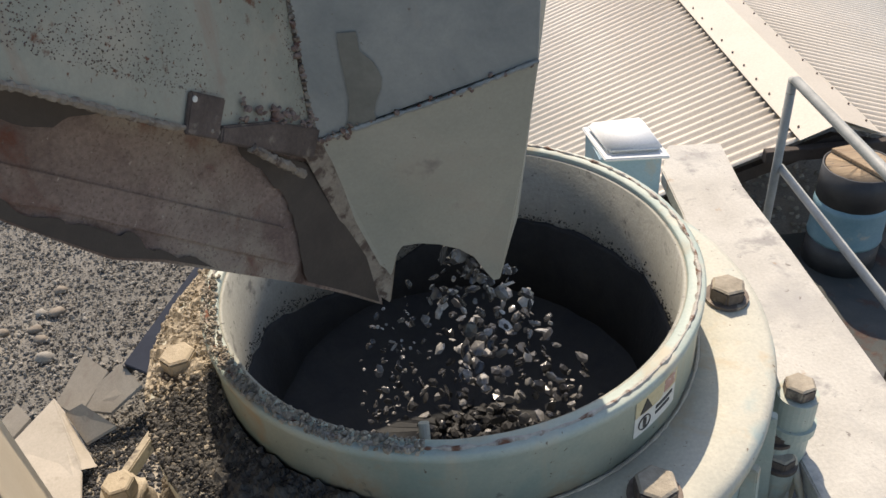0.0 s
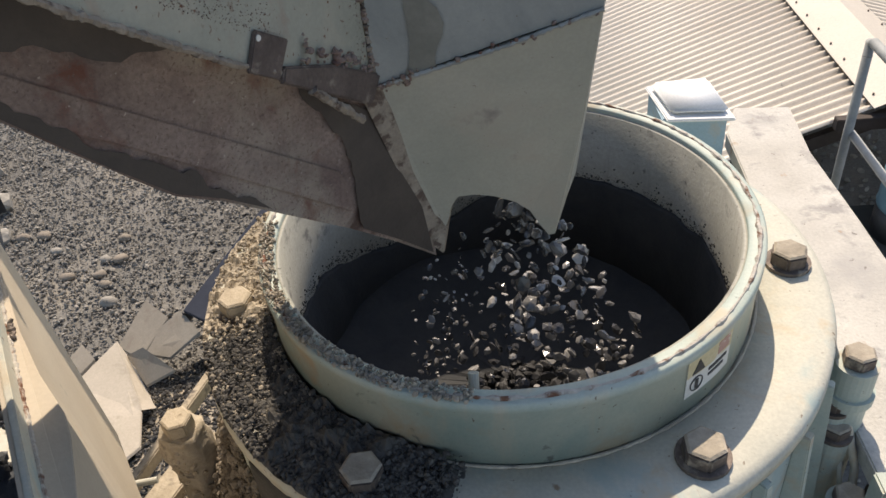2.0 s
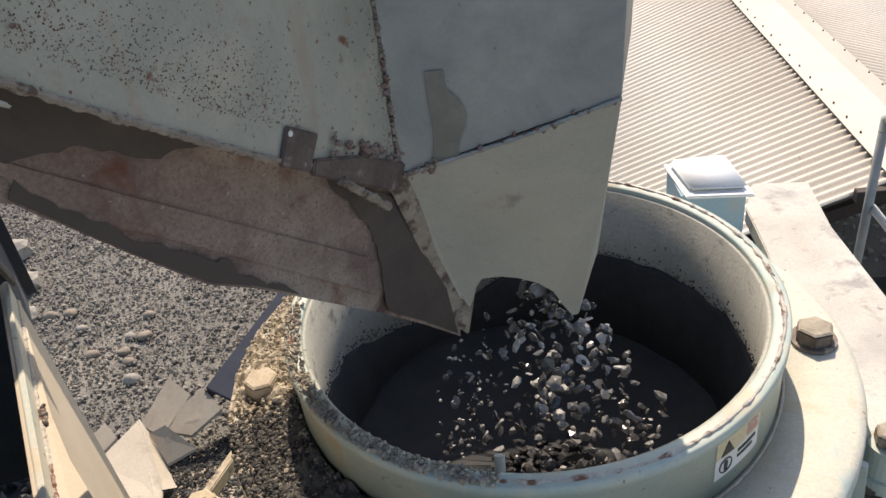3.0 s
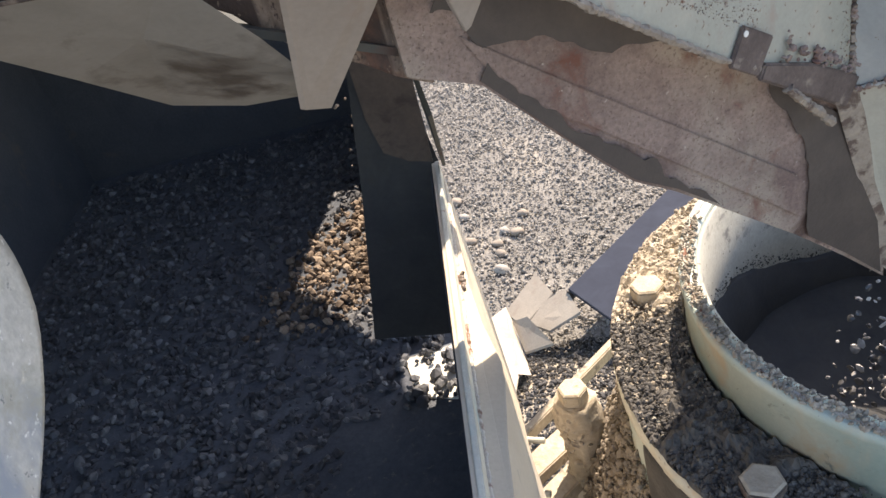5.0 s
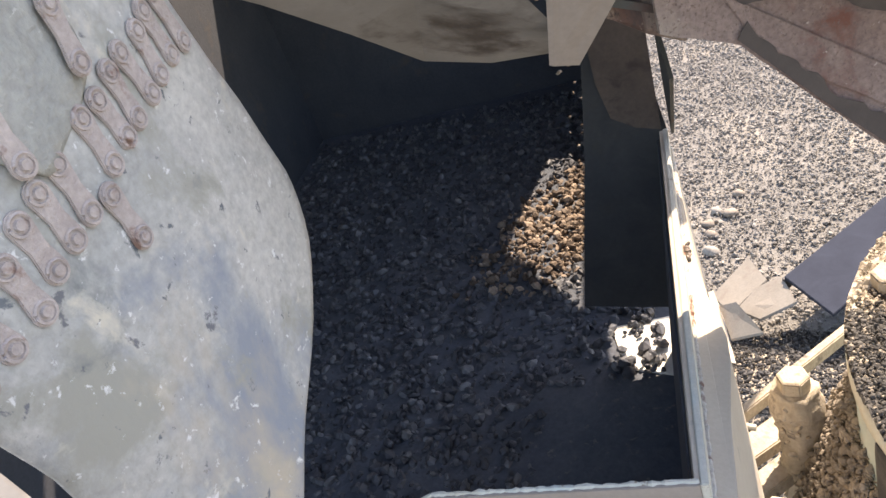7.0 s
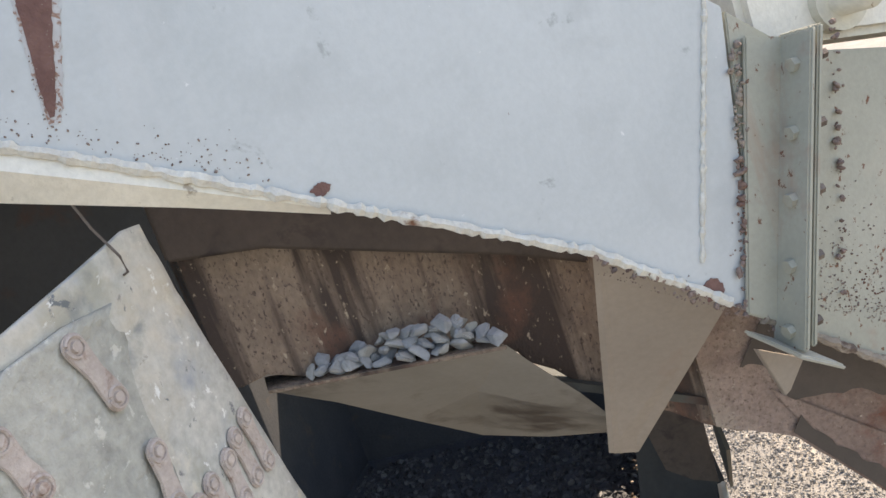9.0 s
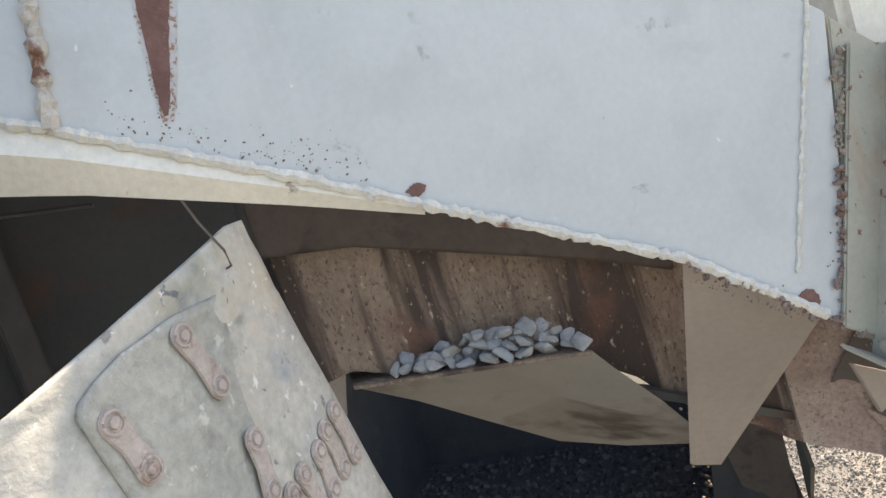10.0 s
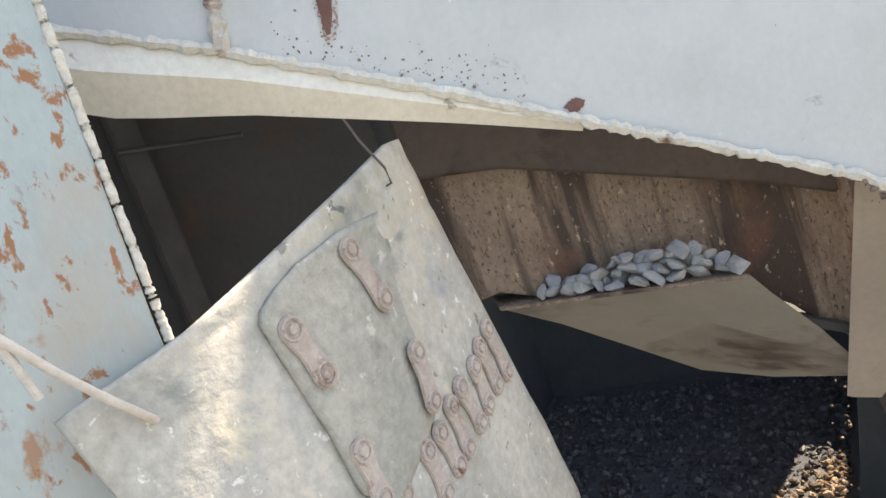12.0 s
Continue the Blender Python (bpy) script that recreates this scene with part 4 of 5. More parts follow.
part("lug_plate", slab([fb(s_, 0.001, z_) for s_, z_ in [(0.03, 0.655), (0.234, 0.515), (0.27, 0.557), (0.149, 0.63), (0.043, 0.676)]], FN * 0.012, 0.003), lug_mat, feeder, "rusty lug plate")
weld("weld_bead", [fb(0.09, 0.012, 0.615), fb(0.198, 0.012, 0.507)], 0.007, feeder, crust_mat)
stain = [(-0.148, 0.726), (-0.119, 0.724), (-0.116, 0.692), (-0.096, 0.669), (-0.087, 0.642), (-0.09, 0.622), (-0.101, 0.603), (-0.106, 0.58), (-0.105, 0.565), (-0.127, 0.559), (-0.15, 0.552), (-0.162, 0.551), (-0.153, 0.572), (-0.146, 0.612), (-0.146, 0.647), (-0.15, 0.68)]
part("chute_stain", slab([(x + 0.003 * noise.noise((x * 90, z * 90, 4)), -0.3400 - 0.0006, z + 0.003 * noise.noise((x * 70, z * 70, 8))) for (x, z) in stain], (0, 0.0008, 0)), surf("damp_stain", (0.155, 0.155, 0.132), (0.22, 0.215, 0.185), 14, 0.4, 0, 0.1, 90), feeder, "damp run-down stain")
lumps = np.random.default_rng(61)
c = [(-0.209 + 0.384 * f + 0.004 * lumps.normal(), -0.345 + 0.013 * f, 0.536 + 0.104 * f + 0.004 * lumps.normal()) for f in np.concatenate([0.16 * lumps.random(26), lumps.random(30)])]
part("weld_scale", stone_mass(c, 0.0022 + 0.0050 * lumps.random(len(c)) ** 2, 62), rust_plate, feeder, "rust scale on the seam weld")["kind"] = "stuff"
c = [fb(0.085 + 0.18 * a, 0.006 + 0.004 * lumps.random(), 0.690 - 0.125 * a + 0.010 * lumps.normal()) for a in lumps.random(60)] + [fb(0.262 + 0.006 * lumps.normal(), 0.004, 0.53 + 0.30 * a ** 1.6) for a in lumps.random(70)]
part("weld_scale", stone_mass(c, 0.0025 + 0.0060 * lumps.random(len(c)) ** 2, 63), rust_plate, feeder, "rust scale round the lug plates")["kind"] = "stuff"
# gusset
part("gusset", slab([(-0.655, -1.030, 1.135), (-0.590, -0.911, 1.025), (-0.805, -0.885, 0.795), (-0.823, -0.915, 0.808)], (-0.006, -0.005, 0.004), 0.001), shade_tan, feeder, "pointed beige gusset plate")
# shelf plate with its pebbles
shelf_mat = surf("tan_scuffed_steel", (0.185, 0.172, 0.148), (0.27, 0.252, 0.222), 4, 0.6, 0, 0.08, 120, [((0.09, 0.075, 0.06), 5, 0.56, 0.66, 0.5)], grain_mix=0.15)
shelf = [(-0.989, -1.28, 1.091), (-0.764, -1.101, 1.062), (-0.772, -1.067, 1.026), (-0.783, -0.988, 0.943), (-0.801, -0.918, 0.867), (-0.884, -0.821, 0.786), (-1.015, -0.83, 0.772), (-1.082, -0.908, 0.814), (-1.015, -1.074, 0.937), (-0.994, -1.195, 1.031)]


def bent_plate(points, centre, back):
    """A thin plate, dished towards its centre."""
    bm = bmesh.new()
    sides = []
    for off in (Vector((0, 0, 0)), Vector(back)):
        ring, mid = [bm.verts.new(Vector(p) + off) for p in points], bm.verts.new(Vector(centre) + off)
        for p, q in zip(ring, ring[1:] + ring[:1]):
            bm.faces.new((p, q, mid))
        sides.append(ring)
    for i, (p, q) in enumerate(zip(*sides)):
        j = (i + 1) % len(points)
        bm.faces.new((p, sides[0][j], sides[1][j], q))
    return bm


part("shelf_plate", bent_plate(shelf, (-0.886, -1.059, 0.978), (-0.006, 0.002, -0.002)), shelf_mat, feeder, "tan deflector plate under the trough")
part("shelf_ledge", slab([shelf[0], shelf[1], Vector(shelf[1]) - FN * 0.07, Vector(shelf[0]) - FN * 0.07], (0, 0, -0.005), 0.001), rust_inner, feeder)
# bearing at the plate's head
brg = thing("bearing_housing", fb(-0.2, -0.05, 1.2), "pale dusty shaft bearing with a bolted flange", "bearing")
bc = Vector((-0.124, -1.721, 1.346)) + 1.05 * Vector((-0.329, 0.943, -0.038))
part("shaft", rod(bc - FN * 0.2, bc + FN * 0.05, 0.020, 20, w=0.003), cream, brg, "pale shaft end", True)
part("flange_ring", rod(bc - FN * 0.02, bc + FN * 0.012, 0.036, 24, w=0.004), cream, brg)
part("housing", slab([bc + Vector((0, 0, 0.10)) - FU * 0.12, bc + Vector((0, 0, 0.10)) + FU * 0.3, bc - Vector((0, 0, 0.10)) + FU * 0.3, bc - Vector((0, 0, 0.02)) - FU * 0.12], -FN * 0.10, 0.01), lip_mat, brg)

# pebbles lying on the shelf plate
def broken_stone(seed, size):
    """An angular stone with worn corners."""
    bm = bmesh.new()
    r = random.Random(seed + 77)
    pts = [Vector((r.gauss(0, 1), r.gauss(0, 1), r.gauss(0, 1))).normalized() * r.uniform(0.88, 1.08) for _ in range(17)]
    for p in pts:
        bm.verts.new((p.x * size * 1.3, p.y * size * 1.0, p.z * size * 0.62))
    bmesh.ops.convex_hull(bm, input=bm.verts[:])
    bmesh.ops.delete(bm, geom=[v for v in bm.verts if not v.link_faces], context="VERTS")
    return bevel(bm, size * 0.16)


pale_stone = surf("pale_pebble", (0.25, 0.26, 0.26), (0.36, 0.365, 0.35), 18, 0.8, 0.0, 0.3, 120, (), grain_mix=0.3)
kinds = [broken_stone(i, 0.0098 + 0.0018 * (i % 4)) for i in range(9)]
proto = []
for k in kinds:
    ob = part("pebble", k, shelf_stone if len(proto) % 3 else pale_stone, None)
    tagged(ob, "blue-grey pebble resting on the shelf plate", "pebble", "pebbles on the shelf")
    proto.append(ob)
e0, e1 = Vector(shelf[0]).lerp(Vector(shelf[1]), 0.18), Vector(shelf[1])
random.seed(12)
used = 0
for layer, (cnt, up, back, t0, t1) in enumerate(((13, 0.006, 0.010, 0.0, 1.02), (12, 0.007, 0.032, 0.0, 1.0), (12, 0.015, 0.020, 0.10, 0.98), (9, 0.022, 0.032, 0.30, 0.96), (5, 0.030, 0.024, 0.46, 0.90))):
    for i in range(cnt):
        f = t0 + (t1 - t0) * (i + 0.9 * random.random()) / cnt
        p = e0.lerp(e1, f) - FN * (back + 0.005 * random.random()) + Vector((0, 0, up + 0.007 * random.random() - 0.002))
        m = Matrix.Translation(p) @ Euler((random.uniform(-0.8, 0.8), random.uniform(-0.8, 0.8), random.uniform(0, 6.28))).to_matrix().to_4x4()
        if used < len(proto):
            proto[used].matrix_basis = m
        else:
            copy_thing(proto[random.randrange(len(proto))], m)
        used += 1

# ---- stone bin ----
WD, ND = Vector((-0.523, 0.852, 0)), Vector((-0.867, -0.499, 0))
B1 = Vector((-0.615, -1.088, 0))
WO = Vector((0.852, 0.523, 0))


def bw(a, o, z):
    """Along the side wall from its near corner, out from it, height."""
    v = B1 + WD * a + WO * o
    return (v.x, v.y, z)


stone_bin = thing("stone_bin", bw(1.0, -0.9, -1.0), "steel stone bin with cream-painted flanged rim, dark inside", "bin")
part("side_wall", slab([bw(0, 0, 0.25), bw(1.09, 0, 0.25), bw(1.09, -0.10, -0.60), bw(0, -0.10, -0.60)], -WO * 0.008, 0.001), bin_wall_mat, stone_bin, "cream side wall")
part("rim_bar", slab([bw(-0.01, 0, 0.254), bw(1.09, 0, 0.254), bw(1.09, 0.012, 0.254), bw(-0.01, 0.012, 0.254)], (0, 0, -0.055), 0.002), cream, stone_bin)
RIM = [(-0.02, 0.045), (0.16, 0.053), (0.30, 0.068), (0.36, 0.068), (0.48, 0.046), (0.62, 0.032), (0.87, 0.022), (1.09, 0.017)]
part("rim_flange", slab([bw(-0.02, 0.012, 0.200)] + [bw(a, o, 0.197) for a, o in RIM] + [bw(1.09, 0.012, 0.200)], (0, 0, -0.010), 0.0015), bin_wall_mat, stone_bin, "sunlit cream rim flange")
weld("weld_bead", [bw(0.0, 0.014, 0.201), bw(1.0, 0.014, 0.201)], 0.004, stone_bin, weld_mat)
part("rim_clod", stone_mass([bw(0.60 + 0.012 * i, 0.02, 0.203) for i in range(5)], [0.008] * 5, 3, True), hex_mat, stone_bin)
for (a0, o0), (a1, o1) in zip(RIM, RIM[1:]):
    part("outer_skirt", slab([bw(a0, o0 - 0.002, 0.188), bw(a1, o1 - 0.002, 0.188), bw(a1, o1 + 0.03, -0.6), bw(a0, o0 + 0.03, -0.6)], -WO * 0.006), bin_wall_mat, stone_bin)
b1, b2 = Vector(bw(0, 0, 0.25)), Vector((-0.973, -1.294, 0.25))
b3 = Vector((-1.051, -1.422, 0.25))
part("near_wall", slab([b1, b2, b2 - Vector((0, 0, 0.9)), b1 - Vector((0, 0, 0.9))], ND.cross(Vector((0, 0, 1))) * -0.008, 0.001), shade_tan, stone_bin, "near wall toned tan for shade, with an orange stain")
part("near_wall", slab([b2, b3 + (b3 - b2) * 2, b3 + (b3 - b2) * 2 - Vector((0, 0, 0.9)), b2 - Vector((0, 0, 0.9))], (-0.008, 0, 0), 0.001), shade_tan, stone_bin)
weld("weld_bead", [b1, b2, b3], 0.004, stone_bin, cream)
far = 3.3

# Side plate added to keep light out of the bin.
part("bin_light_block", slab([bw(1.42, -0.2, -1.0), bw(1.42, -0.2, -0.20), bw(1.6, -0.2, -0.14), bw(2.7, -0.2, -0.06), bw(far, -0.2, 0.2), bw(far, -0.2, -1.0)], -WO * 0.008), bin_dark, stone_bin, "low side plate added to keep light out of the bin")
# Near-black sheet cut to fit the camera's view, standing in for shade.
part("hood_return", slab([bw(1.10, 0.01, 0.25), bw(1.10, -0.03, 0.60), bw(1.10, -0.13, 0.66), bw(1.10, -0.153, 0.49), bw(1.10, -0.205, 0.217), bw(1.10, -0.317, -0.275), bw(1.10, -0.161, -0.308), bw(1.10, 0.01, -0.34)], WD * 0.01), slurry_shade_black, stone_bin)
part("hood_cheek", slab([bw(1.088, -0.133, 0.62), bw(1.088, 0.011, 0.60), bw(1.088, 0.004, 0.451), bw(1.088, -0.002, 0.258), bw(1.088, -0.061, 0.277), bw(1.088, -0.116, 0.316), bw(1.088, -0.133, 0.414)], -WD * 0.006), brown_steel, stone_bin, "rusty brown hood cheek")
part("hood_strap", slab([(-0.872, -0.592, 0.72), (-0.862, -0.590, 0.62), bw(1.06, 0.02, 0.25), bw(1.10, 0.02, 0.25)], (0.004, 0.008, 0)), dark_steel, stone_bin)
# Far and left walls added up to deck height to shut sun out.
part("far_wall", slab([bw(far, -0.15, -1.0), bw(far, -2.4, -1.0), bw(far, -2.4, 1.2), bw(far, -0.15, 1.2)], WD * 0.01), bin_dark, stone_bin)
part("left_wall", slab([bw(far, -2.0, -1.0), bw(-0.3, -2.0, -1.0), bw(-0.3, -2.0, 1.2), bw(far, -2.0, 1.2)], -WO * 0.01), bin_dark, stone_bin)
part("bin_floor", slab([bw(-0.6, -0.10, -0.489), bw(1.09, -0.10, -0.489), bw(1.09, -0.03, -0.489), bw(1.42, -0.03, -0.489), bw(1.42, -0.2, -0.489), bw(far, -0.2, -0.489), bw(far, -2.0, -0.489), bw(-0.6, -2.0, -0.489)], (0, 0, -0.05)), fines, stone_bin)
# Unseen plate added above the bin to keep skylight out.
part("bin_sky_block", slab([(-1.02, -2.2, 1.72), (-1.02, -0.02, 1.72), (-3.6, -0.02, 1.72), (-3.6, -2.2, 1.72)], (0, 0, 0.01)), dark_steel, stone_bin, "unseen plate added to keep skylight out of the bin")
# Dark sheet over the cream wall, standing in for shade inside.
part("wall_shade_sheet", slab([bw(0.02, -0.021, 0.15), bw(1.085, -0.013, 0.23), bw(1.085, -0.101, -0.52), bw(0.02, -0.101, -0.52)], -WO * 0.004), bin_dark, stone_bin, "dark sheet standing in for shade on the inner face")
# unseen deck added over the bin: it shades the stones but for two openings
deck = thing("bin_shade_deck", (-1.6, 1.2, 1.2), "unseen deck added above the bin for shade, with two sun openings", "deck")
SH = (0.155 / 0.19) * 1.67


def up(x, y):
    return (x, y + SH, 1.20)


# Openings shaped so the two sun patches fit the camera's view.
sq = [(-1.511, -0.197), (-1.311, -0.041), (-1.153, -0.331), (-1.378, -0.347)]
tri = [(-2.393, 0.741), (-2.141, 0.080), (-1.633, -0.134), (-2.207, 0.742)]


def pierced(outline, holes, thick):
    """A level plate with holes through it."""
    bm = bmesh.new()
    for loop in [outline] + holes:
        vs = [bm.verts.new(up(*p)) for p in loop]
        for p, q in zip(vs, vs[1:] + vs[:1]):
            bm.edges.new((p, q))
    bmesh.ops.triangle_fill(bm, use_beauty=True, use_dissolve=False, edges=bm.edges[:])
    top = bmesh.ops.extrude_face_region(bm, geom=bm.faces[:])
    bmesh.ops.translate(bm, verts=[v for v in top["geom"] if isinstance(v, bmesh.types.BMVert)], vec=(0, 0, thick))
    return bm


part("shade_deck_plate", pierced([(-0.98, -1.5), (-0.98, -0.90), (-1.10, -0.90), (-1.10, 1.8), (-3.6, 1.8), (-3.6, -1.9)], [sq, tri], 0.01), dark_steel, deck)
# Pale plate added under the square opening to brighten that sun patch.
part("sun_square_plate", slab([(-1.50, -0.185, -0.481), (-1.31, -0.04, -0.481), (-1.17, -0.29, -0.481), (-1.36, -0.33, -0.481)], (0, 0, -0.008), 0.002), lip_mat, stone_bin, "pale plate added to brighten the sunlit square")
rng = np.random.default_rng(21)
n = 17000
a, o = rng.uniform(-0.5, 3.2, n), rng.uniform(-1.95, -0.12, n)
o = np.where((a > 1.42) & (o > -0.22), o - 0.25, o)
xy = np.array([B1.x, B1.y])[None] + a[:, None] * np.array(WD[:2])[None] + o[:, None] * np.array(WO[:2])[None]
z = -0.508 + 0.028 * rng.random(n)
sizes = 0.009 + 0.016 * rng.random(n) ** 2.0
# Stones left out where shade falls, leaving the dark floor to stand in.
shade_gap = ((a > 0.60) & (a < 1.0) & (o > -0.49)) | ((a > 1.40) & (o > -0.39))
a, o, xy, z, sizes = a[~shade_gap], o[~shade_gap], xy[~shade_gap], z[~shade_gap], sizes[~shade_gap]
n = len(z)
in_square = (np.hypot(xy[:, 0] + 1.32, xy[:, 1] + 0.22) < 0.24) & (rng.random(n) < 0.45)
a, o, xy, z, sizes = a[~in_square], o[~in_square], xy[~in_square], z[~in_square], sizes[~in_square]
n = len(z)
# Paler stones laid where the sun triangle falls, brightening it by colour.
in_tri = np.hypot((xy[:, 0] + 2.02) / 0.24, (xy[:, 1] - 0.30) / 0.46) + 0.15 * rng.normal(size=n) < 1.0
z = z + 0.012 * in_tri + 0.020 * (np.hypot(xy[:, 0] + 1.32, xy[:, 1] + 0.22) < 0.24)
pts = np.column_stack([xy, z])
tagged(part("bin_stones", stone_mass(pts[~in_tri], sizes[~in_tri], 22), bin_stone), "damp crushed stones filling the bin, coloured darker for shade", "stones", kind="stuff")
tagged(part("sun_patch_stones", stone_mass(pts[in_tri], sizes[in_tri] * 0.9, 23), sun_tone_stone), "stones coloured paler to brighten the sunlit triangle", "stones", kind="stuff")
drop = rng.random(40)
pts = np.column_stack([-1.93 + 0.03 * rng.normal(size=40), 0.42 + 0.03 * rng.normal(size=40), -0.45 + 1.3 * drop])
tagged(part("dropping_stones", stone_mass(pts, 0.004 + 0.006 * rng.random(40), 24), sun_tone_stone), "thin stream of stones dropping into the bin", "stones", kind="stuff")
# tan plate below the flap
part("corner_plate", slab([(-0.612, -1.760, 1.005), (-0.609, -1.724, 0.988), (-0.600, -1.719, 0.972), (-0.591, -1.716, 0.952), (-0.580, -1.713, 0.934), (-0.566, -1.712, 0.912), (-0.50, -1.74, 0.78), (-0.46, -2.05, 0.78), (-0.60, -2.05, 1.0)], (-0.004, 0.0, -0.006), 0.002), shelf_mat, stone_bin, "tan curved corner plate")

# ---- rubber flap ----
VD, VN, VO = Vector((-0.38, 0.925, 0)), Vector((0.925, 0.38, 0)), Vector((-0.755, -1.717, 0))


def fl(p, z, d=0.0):
    bend = 0.018 + 0.022 * math.sin(math.pi * min(1, max(0, (p + 0.05) / 0.45))) - 1.1 * max(0, 0.05 - p) ** 2 - 0.9 * max(0, p - 0.34) ** 2 + 0.06 * max(0, 0.9 - z) ** 2
    v = VO + VD * p + VN * (bend + d)
    return Vector((v.x, v.y, z))


flap = thing("rubber_flap", fl(0.2, 0.5), "hanging dusty grey rubber belt flap with riveted patches", "rubber flap")
LZ, LP = [0.40, 0.779, 0.865, 0.929, 1.178, 1.241, 1.2585, 1.295, 1.33], [0.03, 0.020, 0.013, -0.003, -0.045, -0.060, 0.036, 0.165, 0.300]
RZ, RP = [0.40, 0.598, 0.673, 0.733, 0.788, 0.83, 0.871, 0.985, 1.127, 1.254, 1.33], [0.05, 0.150, 0.229, 0.328, 0.402, 0.424, 0.431, 0.407, 0.364, 0.332, 0.3165]


def sheet(left, right, zs, thick, nx=28, lift=0.0, fade=0.0):
    bm = bmesh.new()
    grids = []
    for d in (lift + thick, lift):
        g = []
        for z in zs:
            l, r = left(z), right(z)
            g.append([bm.verts.new(fl(l + (r - l) * i / nx, z, d * (1 - fade * (i / nx) ** 3) + 0.0018 * noise.noise((l + (r - l) * i / nx * 14, z * 14, 0)))) for i in range(nx + 1)])
        grids.append(g)
    A, B = grids
    for g in grids:
        for p, q in zip(g, g[1:]):
            for i in range(nx):
                bm.faces.new((p[i], p[i + 1], q[i + 1], q[i]))
    for p, q, p2, q2 in zip(A, A[1:], B, B[1:]):
        bm.faces.new((p[0], q[0], q2[0], p2[0]))
        bm.faces.new((p[-1], q[-1], q2[-1], p2[-1]))
    for k in (0, -1):
        for i in range(nx):
            bm.faces.new((A[k][i], A[k][i + 1], B[k][i + 1], B[k][i]))
    return bm


zs = [0.40 + 0.84 * i / 42 for i in range(43)] + [1.243, 1.247, 1.252, 1.258] + [1.262 + 0.067 * i / 10 for i in range(11)]
part("belt_sheet", sheet(lambda z: float(np.interp(z, LZ, LP)), lambda z: float(np.interp(z, RZ, RP)), zs, 0.007), rubber, flap, "dusty rubber belt sheet", True)
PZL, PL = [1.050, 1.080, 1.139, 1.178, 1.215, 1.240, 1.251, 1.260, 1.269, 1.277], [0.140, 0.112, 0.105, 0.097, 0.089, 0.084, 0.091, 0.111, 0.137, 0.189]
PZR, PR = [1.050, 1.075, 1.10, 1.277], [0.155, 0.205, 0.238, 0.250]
part("patch_sheet", sheet(lambda z: float(np.interp(z, PZL, PL)), lambda z: float(np.interp(z, PZR, PR)), [1.050 + 0.227 * i / 24 for i in range(25)], 0.006, 16, 0.0075, 0.52), shade_patch_rubber, flap, "second rubber patch riveted on", True)


def fastener(p0, z0, p1, z1, lift):
    """A two-hole belt plate with its two screws."""
    a, b = Vector((p0, z0)), Vector((p1, z1))
    d = (b - a).normalized()
    s = Vector((-d.y, d.x))
    ring = []
    for i in range(9):
        t = math.pi / 2 + math.pi * i / 8
        ring.append(a + 0.0115 * (d * math.cos(t) + s * math.sin(t)))
    ring.append(a.lerp(b, 0.5) - s * 0.0085)
    for i in range(9):
        t = -math.pi / 2 + math.pi * i / 8
        ring.append(b + 0.0115 * (d * math.cos(t) + s * math.sin(t)))
    ring.append(a.lerp(b, 0.5) + s * 0.0085)
    bm = slab([fl(q.x, q.y, lift + 0.0035) for q in ring], -VN * 0.0035, 0.0009)
    pl = part("fastener", bm, fast_mat, flap, "rusty belt fastener plate")
    for c in (a, b):
        part("screw", rod(fl(c.x, c.y, lift + 0.003), fl(c.x, c.y, lift + 0.0060), 0.0052, 12, 0.0042), fast_mat, pl)
        part("cup_rim", tube([fl(c.x + 0.0086 * math.cos(t * math.pi / 8), c.y + 0.0086 * math.sin(t * math.pi / 8), lift + 0.0038) for t in range(17)], 0.0017, 5), fast_mat, pl)


for q in ((0.188, 1.26, 0.206, 1.209, 0.0135), (0.104, 1.226, 0.118, 1.182, 0.0135), (0.123, 1.112, 0.126, 1.068, 0.0135), (0.221, 1.152, 0.219, 1.105, 0.0135), (0.349, 1.118, 0.359, 1.066, 0.007), (0.324, 1.109, 0.332, 1.064, 0.007), (0.303, 1.098, 0.304, 1.057, 0.007), (0.27, 1.092, 0.281, 1.049, 0.007), (0.247, 1.085, 0.25, 1.041, 0.007), (0.22, 1.073, 0.228, 1.035, 0.007), (0.196, 1.069, 0.2, 1.025, 0.007), (0.153, 1.053, 0.156, 1.007, 0.007), (0.181, 1.007, 0.186, 0.962, 0.007), (0.126, 1.044, 0.131, 0.999, 0.007), (0.1, 1.034, 0.104, 0.99, 0.007), (0.073, 1.016, 0.078, 0.972, 0.007), (0.036, 1.008, 0.044, 0.966, 0.007), (0.004, 0.998, 0.012, 0.956, 0.007)):
    fastener(*q)
hook = tube([fl(0.262, 1.40, -0.02), fl(0.266, 1.34, 0.0), fl(0.268, 1.31, 0.016), fl(0.272, 1.295, 0.014), fl(0.275, 1.292, 0.0)], 0.0012, 6)
tagged(part("hanging_wire", hook, hex_mat), "grey wire hook holding up the rubber flap", "wire")
cam0 = Vector((-0.16, -1.768, 1.344))
rp = [fl(-0.008, 1.213, -0.004), fl(-0.010, 1.214, 0.010)] + [fl(-0.010, 1.214, 0.010).lerp(cam0 + 0.50 * Vector((-0.99, -0.107, 0.092)), t) - Vector((0, 0, 0.012 * math.sin(math.pi * t))) for t in (0.2, 0.4, 0.6, 0.8, 1.0)]
tagged(part("rope", tube(rp, 0.0032, 8), rope_mat, None, smooth=True), "pale dirty rope tied through the rubber flap", "rope")
